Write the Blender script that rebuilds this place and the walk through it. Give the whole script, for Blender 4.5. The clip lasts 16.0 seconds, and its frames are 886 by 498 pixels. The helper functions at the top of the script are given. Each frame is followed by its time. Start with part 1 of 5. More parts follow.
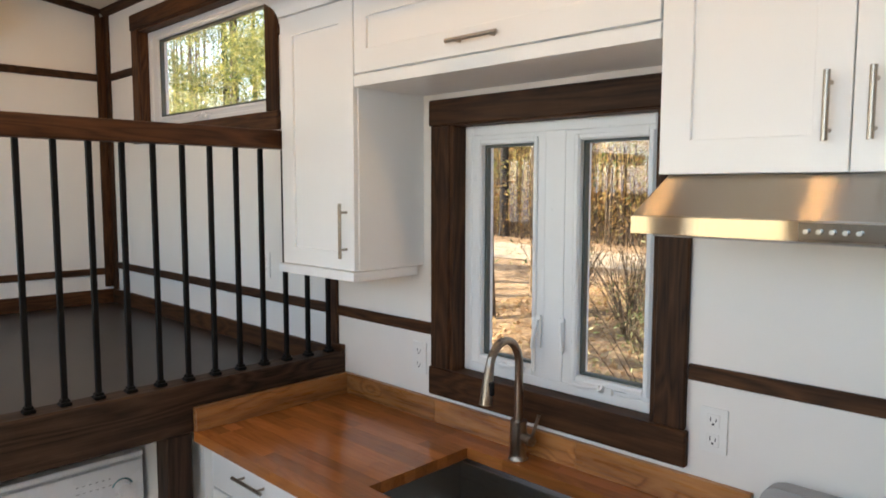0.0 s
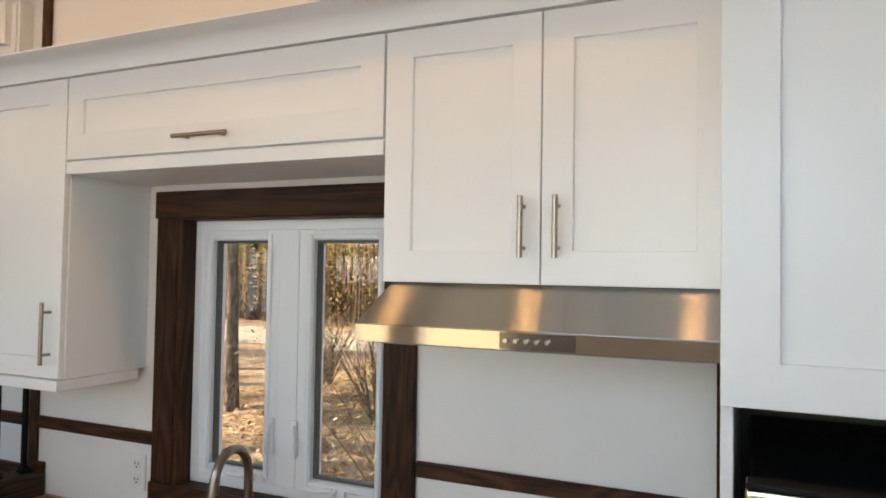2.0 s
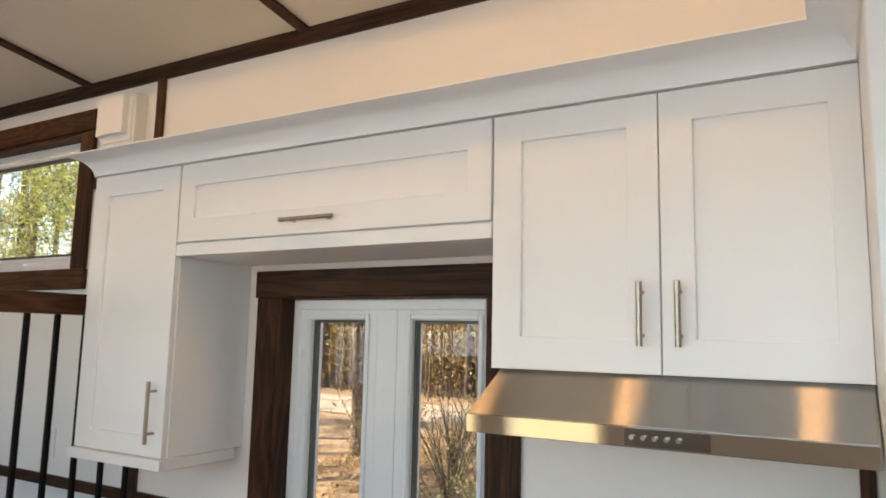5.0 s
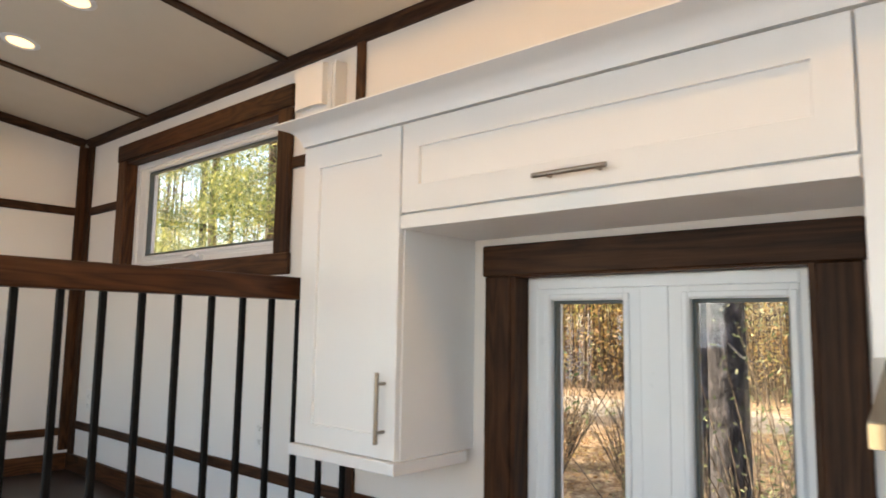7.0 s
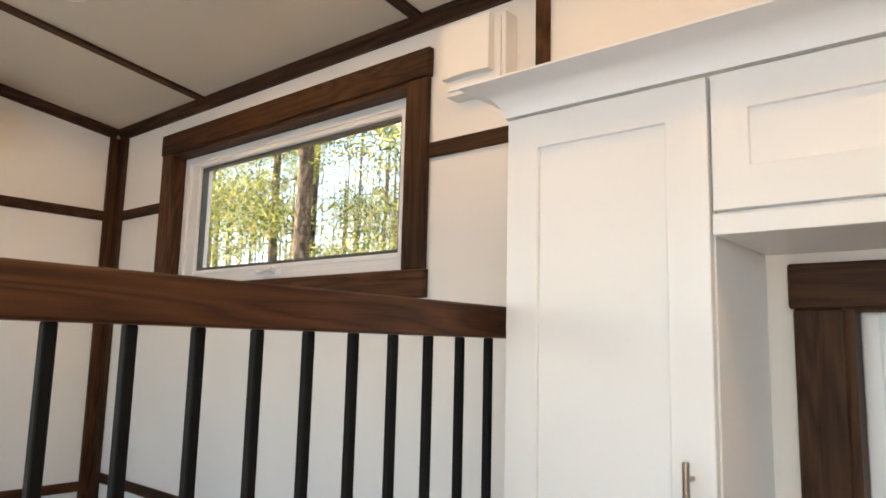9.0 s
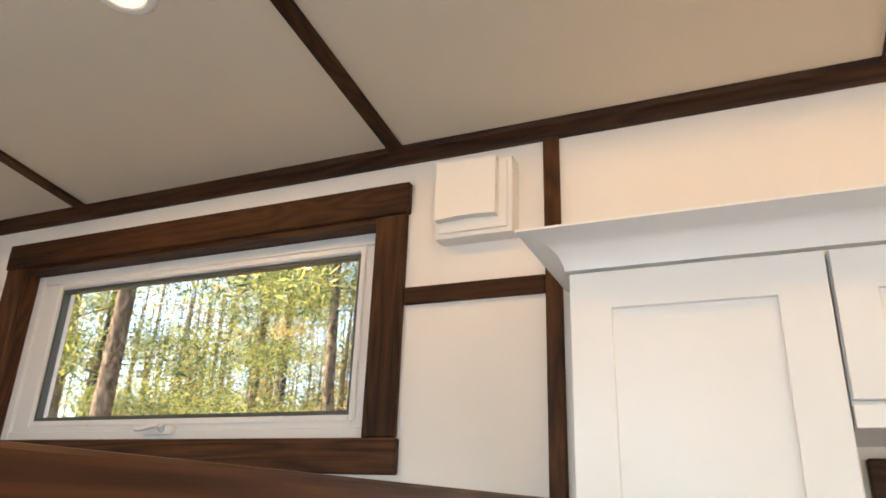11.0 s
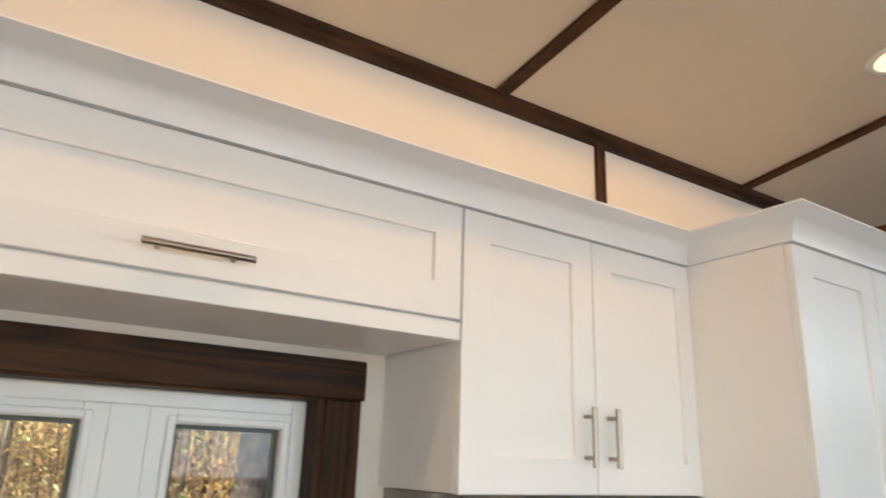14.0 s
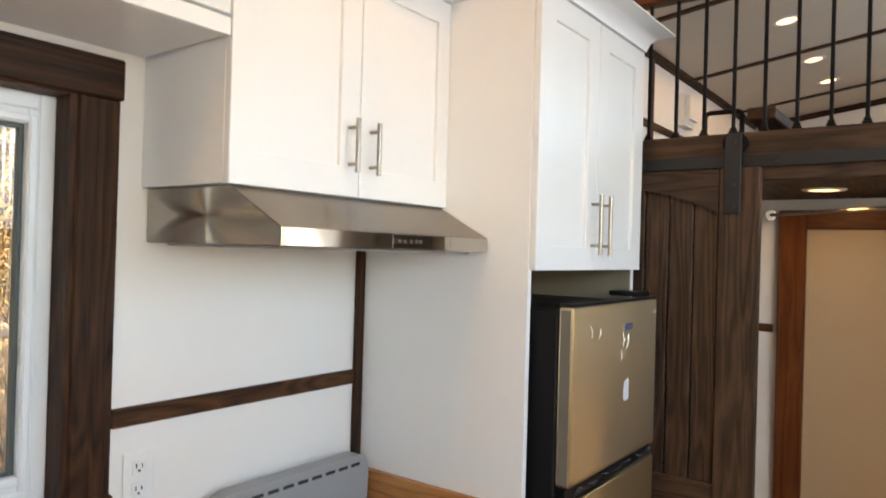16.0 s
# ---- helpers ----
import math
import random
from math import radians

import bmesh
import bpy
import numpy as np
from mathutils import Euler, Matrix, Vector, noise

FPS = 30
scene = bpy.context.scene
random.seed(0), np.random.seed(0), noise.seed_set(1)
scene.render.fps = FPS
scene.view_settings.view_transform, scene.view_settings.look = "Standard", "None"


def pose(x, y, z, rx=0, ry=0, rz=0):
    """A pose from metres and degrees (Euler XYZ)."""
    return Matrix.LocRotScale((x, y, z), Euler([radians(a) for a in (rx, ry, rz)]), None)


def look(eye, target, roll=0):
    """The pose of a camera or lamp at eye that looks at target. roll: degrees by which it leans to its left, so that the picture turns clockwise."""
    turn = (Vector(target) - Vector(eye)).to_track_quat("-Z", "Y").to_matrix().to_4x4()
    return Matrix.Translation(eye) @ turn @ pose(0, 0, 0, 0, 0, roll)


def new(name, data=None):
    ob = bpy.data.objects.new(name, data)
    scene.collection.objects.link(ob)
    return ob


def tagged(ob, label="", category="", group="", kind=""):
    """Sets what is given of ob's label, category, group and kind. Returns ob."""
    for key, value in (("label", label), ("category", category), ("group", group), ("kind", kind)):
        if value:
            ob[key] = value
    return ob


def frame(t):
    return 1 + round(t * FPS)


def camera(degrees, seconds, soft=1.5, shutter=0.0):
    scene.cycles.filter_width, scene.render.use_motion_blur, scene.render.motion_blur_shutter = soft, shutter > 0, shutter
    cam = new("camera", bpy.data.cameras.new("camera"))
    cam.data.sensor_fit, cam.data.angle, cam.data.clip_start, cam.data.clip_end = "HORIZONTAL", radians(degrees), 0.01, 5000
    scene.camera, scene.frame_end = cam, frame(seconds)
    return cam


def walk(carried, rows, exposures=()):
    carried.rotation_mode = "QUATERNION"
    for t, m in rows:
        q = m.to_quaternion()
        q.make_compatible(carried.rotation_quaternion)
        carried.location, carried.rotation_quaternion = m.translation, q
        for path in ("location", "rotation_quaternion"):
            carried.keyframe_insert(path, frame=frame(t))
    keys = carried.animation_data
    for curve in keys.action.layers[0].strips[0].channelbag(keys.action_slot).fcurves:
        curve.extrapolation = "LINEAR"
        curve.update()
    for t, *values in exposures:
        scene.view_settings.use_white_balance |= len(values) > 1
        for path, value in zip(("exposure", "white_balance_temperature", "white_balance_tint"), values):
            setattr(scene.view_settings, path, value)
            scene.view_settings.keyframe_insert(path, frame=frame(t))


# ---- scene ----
cam = camera(65.2, 16.0, soft=1.6, shutter=0.3)
PATH = [
    (0, (-0.015, -0.01, 1.773), (-1.407, 1.415, 1.596), 0.1),
    (0.5, (0.013, -0.011, 1.81), (-1.327, 1.471, 1.726), 0.3),
    (1, (0.027, 0.009, 1.812), (-1.175, 1.607, 1.811), 0.7),
    (1.5, (0.038, 0.023, 1.819), (-0.933, 1.771, 1.864), 1.0),
    (2, (0.03, 0.02, 1.829), (-0.786, 1.844, 1.893), 0.9),
    (2.5, (0.03, 0.038, 1.84), (-0.763, 1.872, 1.935), 1.1),
    (3, (-0.014, 0.029, 1.884), (-0.783, 1.87, 2.02), 1.0),
    (5.5, (-0.099, 0.001, 1.862), (-1.163, 1.674, 2.127), 1.2),
    (6, (-0.19, 0.059, 1.856), (-1.331, 1.683, 2.105), 1.0),
    (6.5, (-0.329, 0.125, 1.852), (-1.559, 1.684, 2.094), 1.0),
    (7, (-0.523, 0.143, 1.842), (-1.85, 1.622, 2.064), 0.9),
    (7.5, (-0.762, 0.124, 1.851), (-2.121, 1.575, 2.067), 1.1),
    (8, (-1.005, 0.184, 1.854), (-2.392, 1.609, 2.068), 1.2),
    (10.5, (-1.881, 0.25, 1.979), (-2.783, 1.945, 2.541), 1.8),
    (11, (-1.984, 0.206, 1.965), (-2.749, 1.916, 2.667), 2.1),
    (11.5, (-2.067, 0.171, 1.94), (-2.594, 1.952, 2.682), 2.4),
    (12, (-2.038, 0.204, 1.911), (-2.257, 2.039, 2.678), 2.6),
    (12.5, (-1.906, 0.25, 1.925), (-1.735, 2.108, 2.646), 1.9),
    (13, (-1.715, 0.285, 1.904), (-1.268, 2.104, 2.604), 2.4),
    (13.5, (-1.614, 0.3, 1.892), (-0.839, 2.02, 2.554), 2.2),
    (14, (-1.563, 0.283, 1.864), (-0.519, 1.886, 2.449), 2.0),
    (14.5, (-1.586, 0.265, 1.832), (-0.278, 1.703, 2.303), 1.6),
    (15, (-1.621, 0.26, 1.787), (-0.176, 1.604, 2.113), 1.5),
    (15.5, (-1.622, 0.257, 1.731), (-0.089, 1.531, 1.891), 1.4),
    (16, (-1.618, 0.255, 1.674), (-0.012, 1.447, 1.685), 1.6),
]
walk(cam, [(t, look(eye, target, roll)) for t, eye, target, roll in PATH], [(0.0, 1.97), (1.5, 1.74), (3.0, 1.68), (5.5, 1.76), (7.0, 1.98), (8.0, 2.18), (10.5, 2.16), (12.0, 2.04), (12.5, 1.94), (13.5, 1.94), (14.5, 1.92), (15.5, 2.15), (16.0, 2.32)])

# ---- world, sun, daylight, lamps ----
SUN_DIR = Vector((-0.80, -0.33, 0.48)).normalized()   # towards the sun
world = bpy.data.worlds.new("world")
scene.world = world
world.use_nodes = True
wn = world.node_tree
sky = wn.nodes.new("ShaderNodeTexSky")
sky.sky_type = "NISHITA"
sky.sun_disc = False
sky.sun_elevation = math.asin(SUN_DIR.z)
sky.sun_rotation = math.atan2(SUN_DIR.x, SUN_DIR.y)
wn.links.new(sky.outputs[0], wn.nodes["Background"].inputs[0])
wn.nodes["Background"].inputs[1].default_value = 0.15

sun_data = bpy.data.lights.new("sun", "SUN")
sun_data.energy, sun_data.angle, sun_data.color = 5.0, radians(0.6), (1.0, 0.86, 0.66)
sun = new("sun", sun_data)
sun.matrix_world = look(SUN_DIR * 30, (0, 0, 0))

DOOR_DAYLIGHT, WINDOW_DAYLIGHT, LAMP_WATTS = 0.45, 4.6, 0.285
SKY_BLUE, SUNLIT_LEAVES = (0.53, 0.765, 1.0), (1.0, 0.80, 0.34)


def daylight(name, x0, x1, z0, z1, y, watts, colour=SKY_BLUE):
    """Lamp for light of the sky or of the sunlit wood, in an assumed, unseen opening of the south wall."""
    d = bpy.data.lights.new(name, "AREA")
    d.shape, d.size, d.size_y, d.energy, d.color = "RECTANGLE", x1 - x0, z1 - z0, watts, colour
    o = new(name, d)
    o.matrix_world = pose((x0 + x1) / 2, y, (z0 + z1) / 2, 90, 0, 0)
    return o


daylight("door_daylight", -1.52, -1.06, 1.20, 2.02, -0.70, DOOR_DAYLIGHT, SUNLIT_LEAVES)
daylight("side_light_daylight", -1.92, -1.70, 1.20, 2.02, -0.70, DOOR_DAYLIGHT * 0.45, SUNLIT_LEAVES)
# cool fill, added to brighten base cabinets and lower wall
daylight("door_low_fill", -1.52, -1.06, 0.1, 1.199, -0.70, DOOR_DAYLIGHT * 2.2)
daylight("window_daylight", -0.95, 0.55, 1.74, 2.44, -0.70, WINDOW_DAYLIGHT * 0.62)
daylight("west_window_daylight", -2.75, -2.02, 1.74, 2.44, -0.70, WINDOW_DAYLIGHT * 0.38)
# fill lamps added for platform and loft; no south window is known there
daylight("platform_fill_daylight", -4.2, -2.9, 1.50, 2.26, -0.70, WINDOW_DAYLIGHT * 0.42)
daylight("loft_fill_daylight", 1.6, 3.6, 2.25, 2.8, -0.70, WINDOW_DAYLIGHT * 0.7)

# ---- materials ----


def material(name, rough=0.5, metal=0.0, spec=0.5):
    m = bpy.data.materials.new(name)
    m.use_nodes = True
    b = m.node_tree.nodes["Principled BSDF"]
    b.inputs["Roughness"].default_value = rough
    b.inputs["Metallic"].default_value = metal
    b.inputs["Specular IOR Level"].default_value = spec
    return m, m.node_tree, b


def coords(nt, scale=(1, 1, 1), shift=True, kind="Object"):
    """Coordinates in metres, moved by a random step for each object."""
    tc = nt.nodes.new("ShaderNodeTexCoord")
    mp = nt.nodes.new("ShaderNodeMapping")
    mp.inputs["Scale"].default_value = scale
    if shift:
        info = nt.nodes.new("ShaderNodeObjectInfo")
        add = nt.nodes.new("ShaderNodeVectorMath")
        add.operation = "MULTIPLY_ADD"
        add.inputs[1].default_value = (37.0, 53.0, 71.0)
        nt.links.new(info.outputs["Random"], add.inputs[0])
        nt.links.new(tc.outputs[kind], add.inputs[2])
        nt.links.new(add.outputs[0], mp.inputs[0])
    else:
        nt.links.new(tc.outputs[kind], mp.inputs[0])
    return mp.outputs[0]


def noise_tex(nt, vec, scale, detail=4.0, rough=0.55, distortion=0.0):
    n = nt.nodes.new("ShaderNodeTexNoise")
    n.inputs["Scale"].default_value = scale
    n.inputs["Detail"].default_value = detail
    n.inputs["Roughness"].default_value = rough
    n.inputs["Distortion"].default_value = distortion
    nt.links.new(vec, n.inputs["Vector"])
    return n.outputs[0]


def ramp(nt, fac, stops):
    r = nt.nodes.new("ShaderNodeValToRGB")
    e = r.color_ramp.elements
    while len(e) < len(stops):
        e.new(0.5)
    for k, (p, c) in zip(e, stops):
        k.position, k.color = p, (*c, 1)
    nt.links.new(fac, r.inputs[0])
    return r.outputs[0]


def mix(nt, fac, a, b, mode="MIX"):
    m = nt.nodes.new("ShaderNodeMix")
    m.data_type, m.blend_type = "RGBA", mode
    for sock, v in ((m.inputs["Factor"], fac), (m.inputs["A"], a), (m.inputs["B"], b)):
        if isinstance(v, (int, float)):
            sock.default_value = v
        elif isinstance(v, tuple):
            sock.default_value = (*v, 1)
        else:
            nt.links.new(v, sock)
    return m.outputs["Result"]


def bump(nt, b, height, strength, distance=0.002):
    n = nt.nodes.new("ShaderNodeBump")
    n.inputs["Strength"].default_value = strength
    n.inputs["Distance"].default_value = distance
    nt.links.new(height, n.inputs["Height"])
    nt.links.new(n.outputs[0], b.inputs["Normal"])


def paint(name, colour, rough, orange=0.12, blotch=0.04, spec=0.5):
    """Painted board: faint roller texture, faint uneven tone."""
    m, nt, b = material(name, rough, spec=spec)
    v = coords(nt)
    big = noise_tex(nt, v, 2.2, 3)
    dark = tuple(c * (1 - 2 * blotch) for c in colour)
    nt.links.new(ramp(nt, big, [(0.3, dark), (0.7, colour)]), b.inputs["Base Color"])
    fine = noise_tex(nt, v, 260, 2)
    bump(nt, b, fine, orange, 0.0006)
    nt.links.new(ramp(nt, noise_tex(nt, v, 9, 4), [(0.3, (rough - 0.05,) * 3), (0.7, (rough + 0.07,) * 3)]), b.inputs["Roughness"])
    return m


def wood(name, axis, dark, mid, light, rough=0.45, figure=1.0, knots=2.9, ring=18.0):
    """Stained softwood, grain along one axis, with darker latewood bands, fine pores and a few knots."""
    m, nt, b = material(name, rough, spec=0.22 if rough > 0.3 else 0.5)
    s = [1.0, 1.0, 1.0]
    s[axis] = 0.085
    v = coords(nt, tuple(s))
    field = noise_tex(nt, v, ring * 0.62, 2, 0.45, 0.35)
    s1 = [1.0, 1.0, 1.0]
    s1[axis] = 0.04
    fine = noise_tex(nt, coords(nt, tuple(s1)), 210, 3, 0.6)
    s2 = [1.0, 1.0, 1.0]
    s2[axis] = 0.40
    big = noise_tex(nt, coords(nt, tuple(s2)), 5.0, 5, 0.65)
    knot = None
    if knots:
        s3 = [1.0, 1.0, 1.0]
        s3[axis] = 0.50
        vo = nt.nodes.new("ShaderNodeTexVoronoi")
        vo.inputs["Scale"].default_value = knots
        nt.links.new(coords(nt, tuple(s3)), vo.inputs["Vector"])
        knot = vo.outputs["Distance"]
        near = ramp(nt, knot, [(0.0, (0.34,) * 3), (0.32, (0, 0, 0))])
        add = nt.nodes.new("ShaderNodeMath")
        nt.links.new(field, add.inputs[0])
        nt.links.new(near, add.inputs[1])
        field = add.outputs[0]
    mul = nt.nodes.new("ShaderNodeMath")
    mul.operation = "MULTIPLY"
    mul.inputs[1].default_value = 9.0 * figure
    wave = nt.nodes.new("ShaderNodeMath")
    wave.operation = "PINGPONG"
    wave.inputs[1].default_value = 0.5
    nt.links.new(field, mul.inputs[0])
    nt.links.new(mul.outputs[0], wave.inputs[0])
    base = ramp(nt, wave.outputs[0], [(0.02, dark), (0.16, mid), (0.5, light)])
    col = mix(nt, 0.52, base, ramp(nt, big, [(0.32, dark), (0.5, mid), (0.72, light)]))
    col = mix(nt, 0.16, col, ramp(nt, fine, [(0.35, dark), (0.65, light)]))
    if knots:
        col = mix(nt, ramp(nt, knot, [(0.025, (0.85,) * 3), (0.085, (0, 0, 0))]), col, tuple(c * 0.5 for c in dark))
    info = nt.nodes.new("ShaderNodeObjectInfo")
    col = mix(nt, 1.0, col, ramp(nt, info.outputs["Random"], [(0.0, (0.60, 0.60, 0.60)), (1.0, (1.08, 1.08, 1.08))]), "MULTIPLY")
    nt.links.new(col, b.inputs["Base Color"])
    bump(nt, b, fine, 0.25, 0.0012)
    nt.links.new(ramp(nt, fine, [(0.3, (rough + 0.1,) * 3), (0.7, (rough - 0.06,) * 3)]), b.inputs["Roughness"])
    return m


def woods(name, *args, **kw):
    return [wood(name + "_" + "xyz"[a], a, *args, **kw) for a in range(3)]


TRIM = woods("dark_stained_pine", (0.009, 0.0034, 0.0013), (0.048, 0.0182, 0.0064), (0.135, 0.056, 0.0195), 0.55)
BEAM = woods("stained_beam", (0.009, 0.0050, 0.0032), (0.040, 0.0215, 0.0125), (0.118, 0.064, 0.036), 0.58)
RAIL = woods("red_brown_rail", (0.022, 0.008, 0.0035), (0.098, 0.036, 0.0135), (0.185, 0.071, 0.027), 0.42, knots=0)
BUTCHER = woods("butcher_block", (0.28, 0.092, 0.021), (0.38, 0.131, 0.031), (0.47, 0.172, 0.045), 0.12, knots=0, ring=26.0)
ALDER = woods("knotty_backsplash", (0.13, 0.042, 0.011), (0.42, 0.17, 0.050), (0.64, 0.31, 0.11), 0.28, figure=0.7, knots=8.0)
CEDAR = woods("orange_cedar", (0.07, 0.017, 0.004), (0.14, 0.038, 0.009), (0.20, 0.062, 0.017), 0.4)

CABINET = paint("cabinet_white_paint", (0.86, 0.86, 0.85), 0.33, 0.10, 0.012)
WALL = paint("wall_white_paint", (0.83, 0.80, 0.755), 0.55, 0.25, 0.02)
# white ceiling: its warm dim shade is mixed into this tan colour
CEIL = paint("ceiling_white_paint_in_shade", (0.63, 0.56, 0.455), 0.42, 0.15, 0.02)
PVC = paint("white_vinyl", (0.82, 0.83, 0.83), 0.32, 0.03, 0.01)
PLASTIC = paint("white_plastic", (0.80, 0.79, 0.76), 0.38, 0.04, 0.01)
ENAMEL = paint("white_enamel", (0.78, 0.79, 0.81), 0.25, 0.03, 0.01)
GREY_PLASTIC = paint("grey_plastic", (0.36, 0.37, 0.38), 0.4, 0.1, 0.02)
BLACK_PLASTIC = paint("black_plastic", (0.008, 0.008, 0.009), 0.42, 0.1, 0.02, 0.22)
DARK_SLOT = paint("dark_slot", (0.02, 0.02, 0.02), 0.7, 0.0, 0.0)
PAPER = paint("paper_note", (0.75, 0.76, 0.80), 0.7, 0.1, 0.02)
TEAL = paint("teal_dial_mark", (0.10, 0.33, 0.36), 0.4, 0.0, 0.0)
SPACER = paint("green_grey_glass_seal", (0.075, 0.09, 0.085), 0.45, 0.0, 0.02)
BAY_OLIVE = paint("olive_bay_lining", (0.30, 0.25, 0.17), 0.7, 0.2, 0.05)
DOOR_EDGE = paint("grey_door_edge", (0.17, 0.155, 0.125), 0.35, 0.05, 0.02)
BLUE_TAG = paint("blue_badge", (0.10, 0.11, 0.20), 0.3, 0.0, 0.0)


def carpet_mat():
    m, nt, b = material("dark_platform_flooring", 0.38)
    v = coords(nt, shift=False)
    c = ramp(nt, noise_tex(nt, v, 5, 5), [(0.3, (0.017, 0.0125, 0.011)), (0.7, (0.032, 0.025, 0.022))])
    nt.links.new(c, b.inputs["Base Color"])
    bump(nt, b, noise_tex(nt, v, 220, 3), 0.3, 0.001)
    return m


def floor_mat():
    m, nt, b = material("plank_floor", 0.35)
    v = coords(nt, (0.08, 1, 1))
    c = ramp(nt, noise_tex(nt, v, 22, 4), [(0.3, (0.075, 0.038, 0.02)), (0.7, (0.14, 0.075, 0.042))])
    nt.links.new(c, b.inputs["Base Color"])
    bump(nt, b, noise_tex(nt, v, 160, 3), 0.2, 0.001)
    return m


def metal_mat(name, colour, rough, axis=None, streak=0.10, aniso=0.0, metal=1.0):
    """Brushed metal: hair-fine lines along one axis change its gloss."""
    m, nt, b = material(name, rough, metal)
    s = [1.0, 1.0, 1.0]
    if axis is not None:
        s[axis] = 0.012
    v = coords(nt, tuple(s))
    hair = noise_tex(nt, v, 900, 3, 0.7)
    cloud = noise_tex(nt, coords(nt), 6, 3)
    c0 = tuple(c * 0.95 for c in colour)
    nt.links.new(mix(nt, 0.5, ramp(nt, hair, [(0.3, c0), (0.7, colour)]), ramp(nt, cloud, [(0.3, c0), (0.7, colour)])), b.inputs["Base Color"])
    nt.links.new(ramp(nt, hair, [(0.25, (rough - streak,) * 3), (0.75, (rough + streak,) * 3)]), b.inputs["Roughness"])
    if axis is not None:
        if not aniso:
            bump(nt, b, hair, 0.03, 0.0003)
        b.inputs["Anisotropic"].default_value = aniso
        if aniso:
            tg = nt.nodes.new("ShaderNodeTangent")
            tg.direction_type, tg.axis = "RADIAL", "XYZ"[axis]
            nt.links.new(tg.outputs[0], b.inputs["Tangent"])
    return m


def brushed_mat(name, colour, rough, aniso):
    """Steel brushed along x: lamps smear into streaks across the brushing."""
    m = bpy.data.materials.new(name)
    m.use_nodes = True
    nt = m.node_tree
    nt.nodes.remove(nt.nodes["Principled BSDF"])
    g = nt.nodes.new("ShaderNodeBsdfAnisotropic")
    g.inputs["Roughness"].default_value = rough
    g.inputs["Anisotropy"].default_value = -aniso
    tg = nt.nodes.new("ShaderNodeTangent")
    tg.direction_type, tg.axis = "RADIAL", "X"
    nt.links.new(tg.outputs[0], g.inputs["Tangent"])
    hair = noise_tex(nt, coords(nt, (0.012, 1, 1)), 900, 3, 0.7)
    cloud = noise_tex(nt, coords(nt), 6, 3)
    c0 = tuple(c * 0.9 for c in colour)
    nt.links.new(mix(nt, 0.5, ramp(nt, hair, [(0.3, c0), (0.7, colour)]), ramp(nt, cloud, [(0.3, c0), (0.7, colour)])), g.inputs["Color"])
    nt.links.new(g.outputs[0], nt.nodes["Material Output"].inputs[0])
    return m


STEEL = brushed_mat("brushed_stainless", (0.47, 0.43, 0.385), 0.25, 0.85)
LIP_STEEL = metal_mat("smooth_stainless_lip", (0.50, 0.48, 0.45), 0.075, None, 0.015)
DARK_GLOSS = metal_mat("dark_control_strip", (0.19, 0.175, 0.16), 0.16, None, 0.02)
# fridge steel: a warm golden reflection is carried by the base colour
FRIDGE_STEEL = metal_mat("stainless_fridge_gold_reflection", (0.78, 0.65, 0.41), 0.36, 2, 0.05, 0.7, 1.0)
NICKEL = metal_mat("brushed_nickel", (0.34, 0.29, 0.24), 0.28, None, 0.05)
CHROME = metal_mat("polished_button", (0.50, 0.49, 0.47), 0.22, None, 0.02)
SINK_STEEL = metal_mat("sink_steel", (0.42, 0.41, 0.39), 0.30, 0, 0.06)
IRON = paint("black_iron", (0.005, 0.0043, 0.004), 0.6, 0.4, 0.1, 0.15)
TRACK_IRON = paint("blackened_steel_track", (0.014, 0.0145, 0.015), 0.5, 0.3, 0.1, 0.35)


def glass_mat(name="window_glass"):
    m = bpy.data.materials.new(name)
    m.use_nodes = True
    nt = m.node_tree
    nt.nodes.remove(nt.nodes["Principled BSDF"])
    lw = nt.nodes.new("ShaderNodeLayerWeight")
    lw.inputs[0].default_value = 0.5
    pw = nt.nodes.new("ShaderNodeMath")
    pw.operation = "POWER"
    pw.inputs[1].default_value = 4.0
    nt.links.new(lw.outputs["Facing"], pw.inputs[0])
    fres = nt.nodes.new("ShaderNodeMath")
    fres.operation = "MULTIPLY_ADD"
    fres.inputs[1].default_value, fres.inputs[2].default_value = 0.7, 0.025
    nt.links.new(pw.outputs[0], fres.inputs[0])
    tr, gl = nt.nodes.new("ShaderNodeBsdfTransparent"), nt.nodes.new("ShaderNodeBsdfGlossy")
    mx = nt.nodes.new("ShaderNodeMixShader")
    tr.inputs[0].default_value = (0.985, 0.99, 0.985, 1)
    gl.inputs["Roughness"].default_value = 0.02
    nt.links.new(fres.outputs[0], mx.inputs[0])
    nt.links.new(tr.outputs[0], mx.inputs[1])
    nt.links.new(gl.outputs[0], mx.inputs[2])
    nt.links.new(mx.outputs[0], nt.nodes["Material Output"].inputs[0])
    return m


GLASS = glass_mat()


def lamp_mat():
    m, nt, b = material("warm_led_lens", 0.5)
    b.inputs["Base Color"].default_value = (0.2, 0.18, 0.15, 1)
    b.inputs["Emission Color"].default_value = (1.0, 0.55, 0.22, 1)
    b.inputs["Emission Strength"].default_value = 0.9
    return m


LENS = lamp_mat()


def film_mat():
    m, nt, b = material("clear_protective_film", 0.12)
    b.inputs["Base Color"].default_value = (0.9, 0.9, 0.9, 1)
    b.inputs["Alpha"].default_value = 0.03
    bump(nt, b, noise_tex(nt, coords(nt), 25, 3), 0.8, 0.01)
    return m


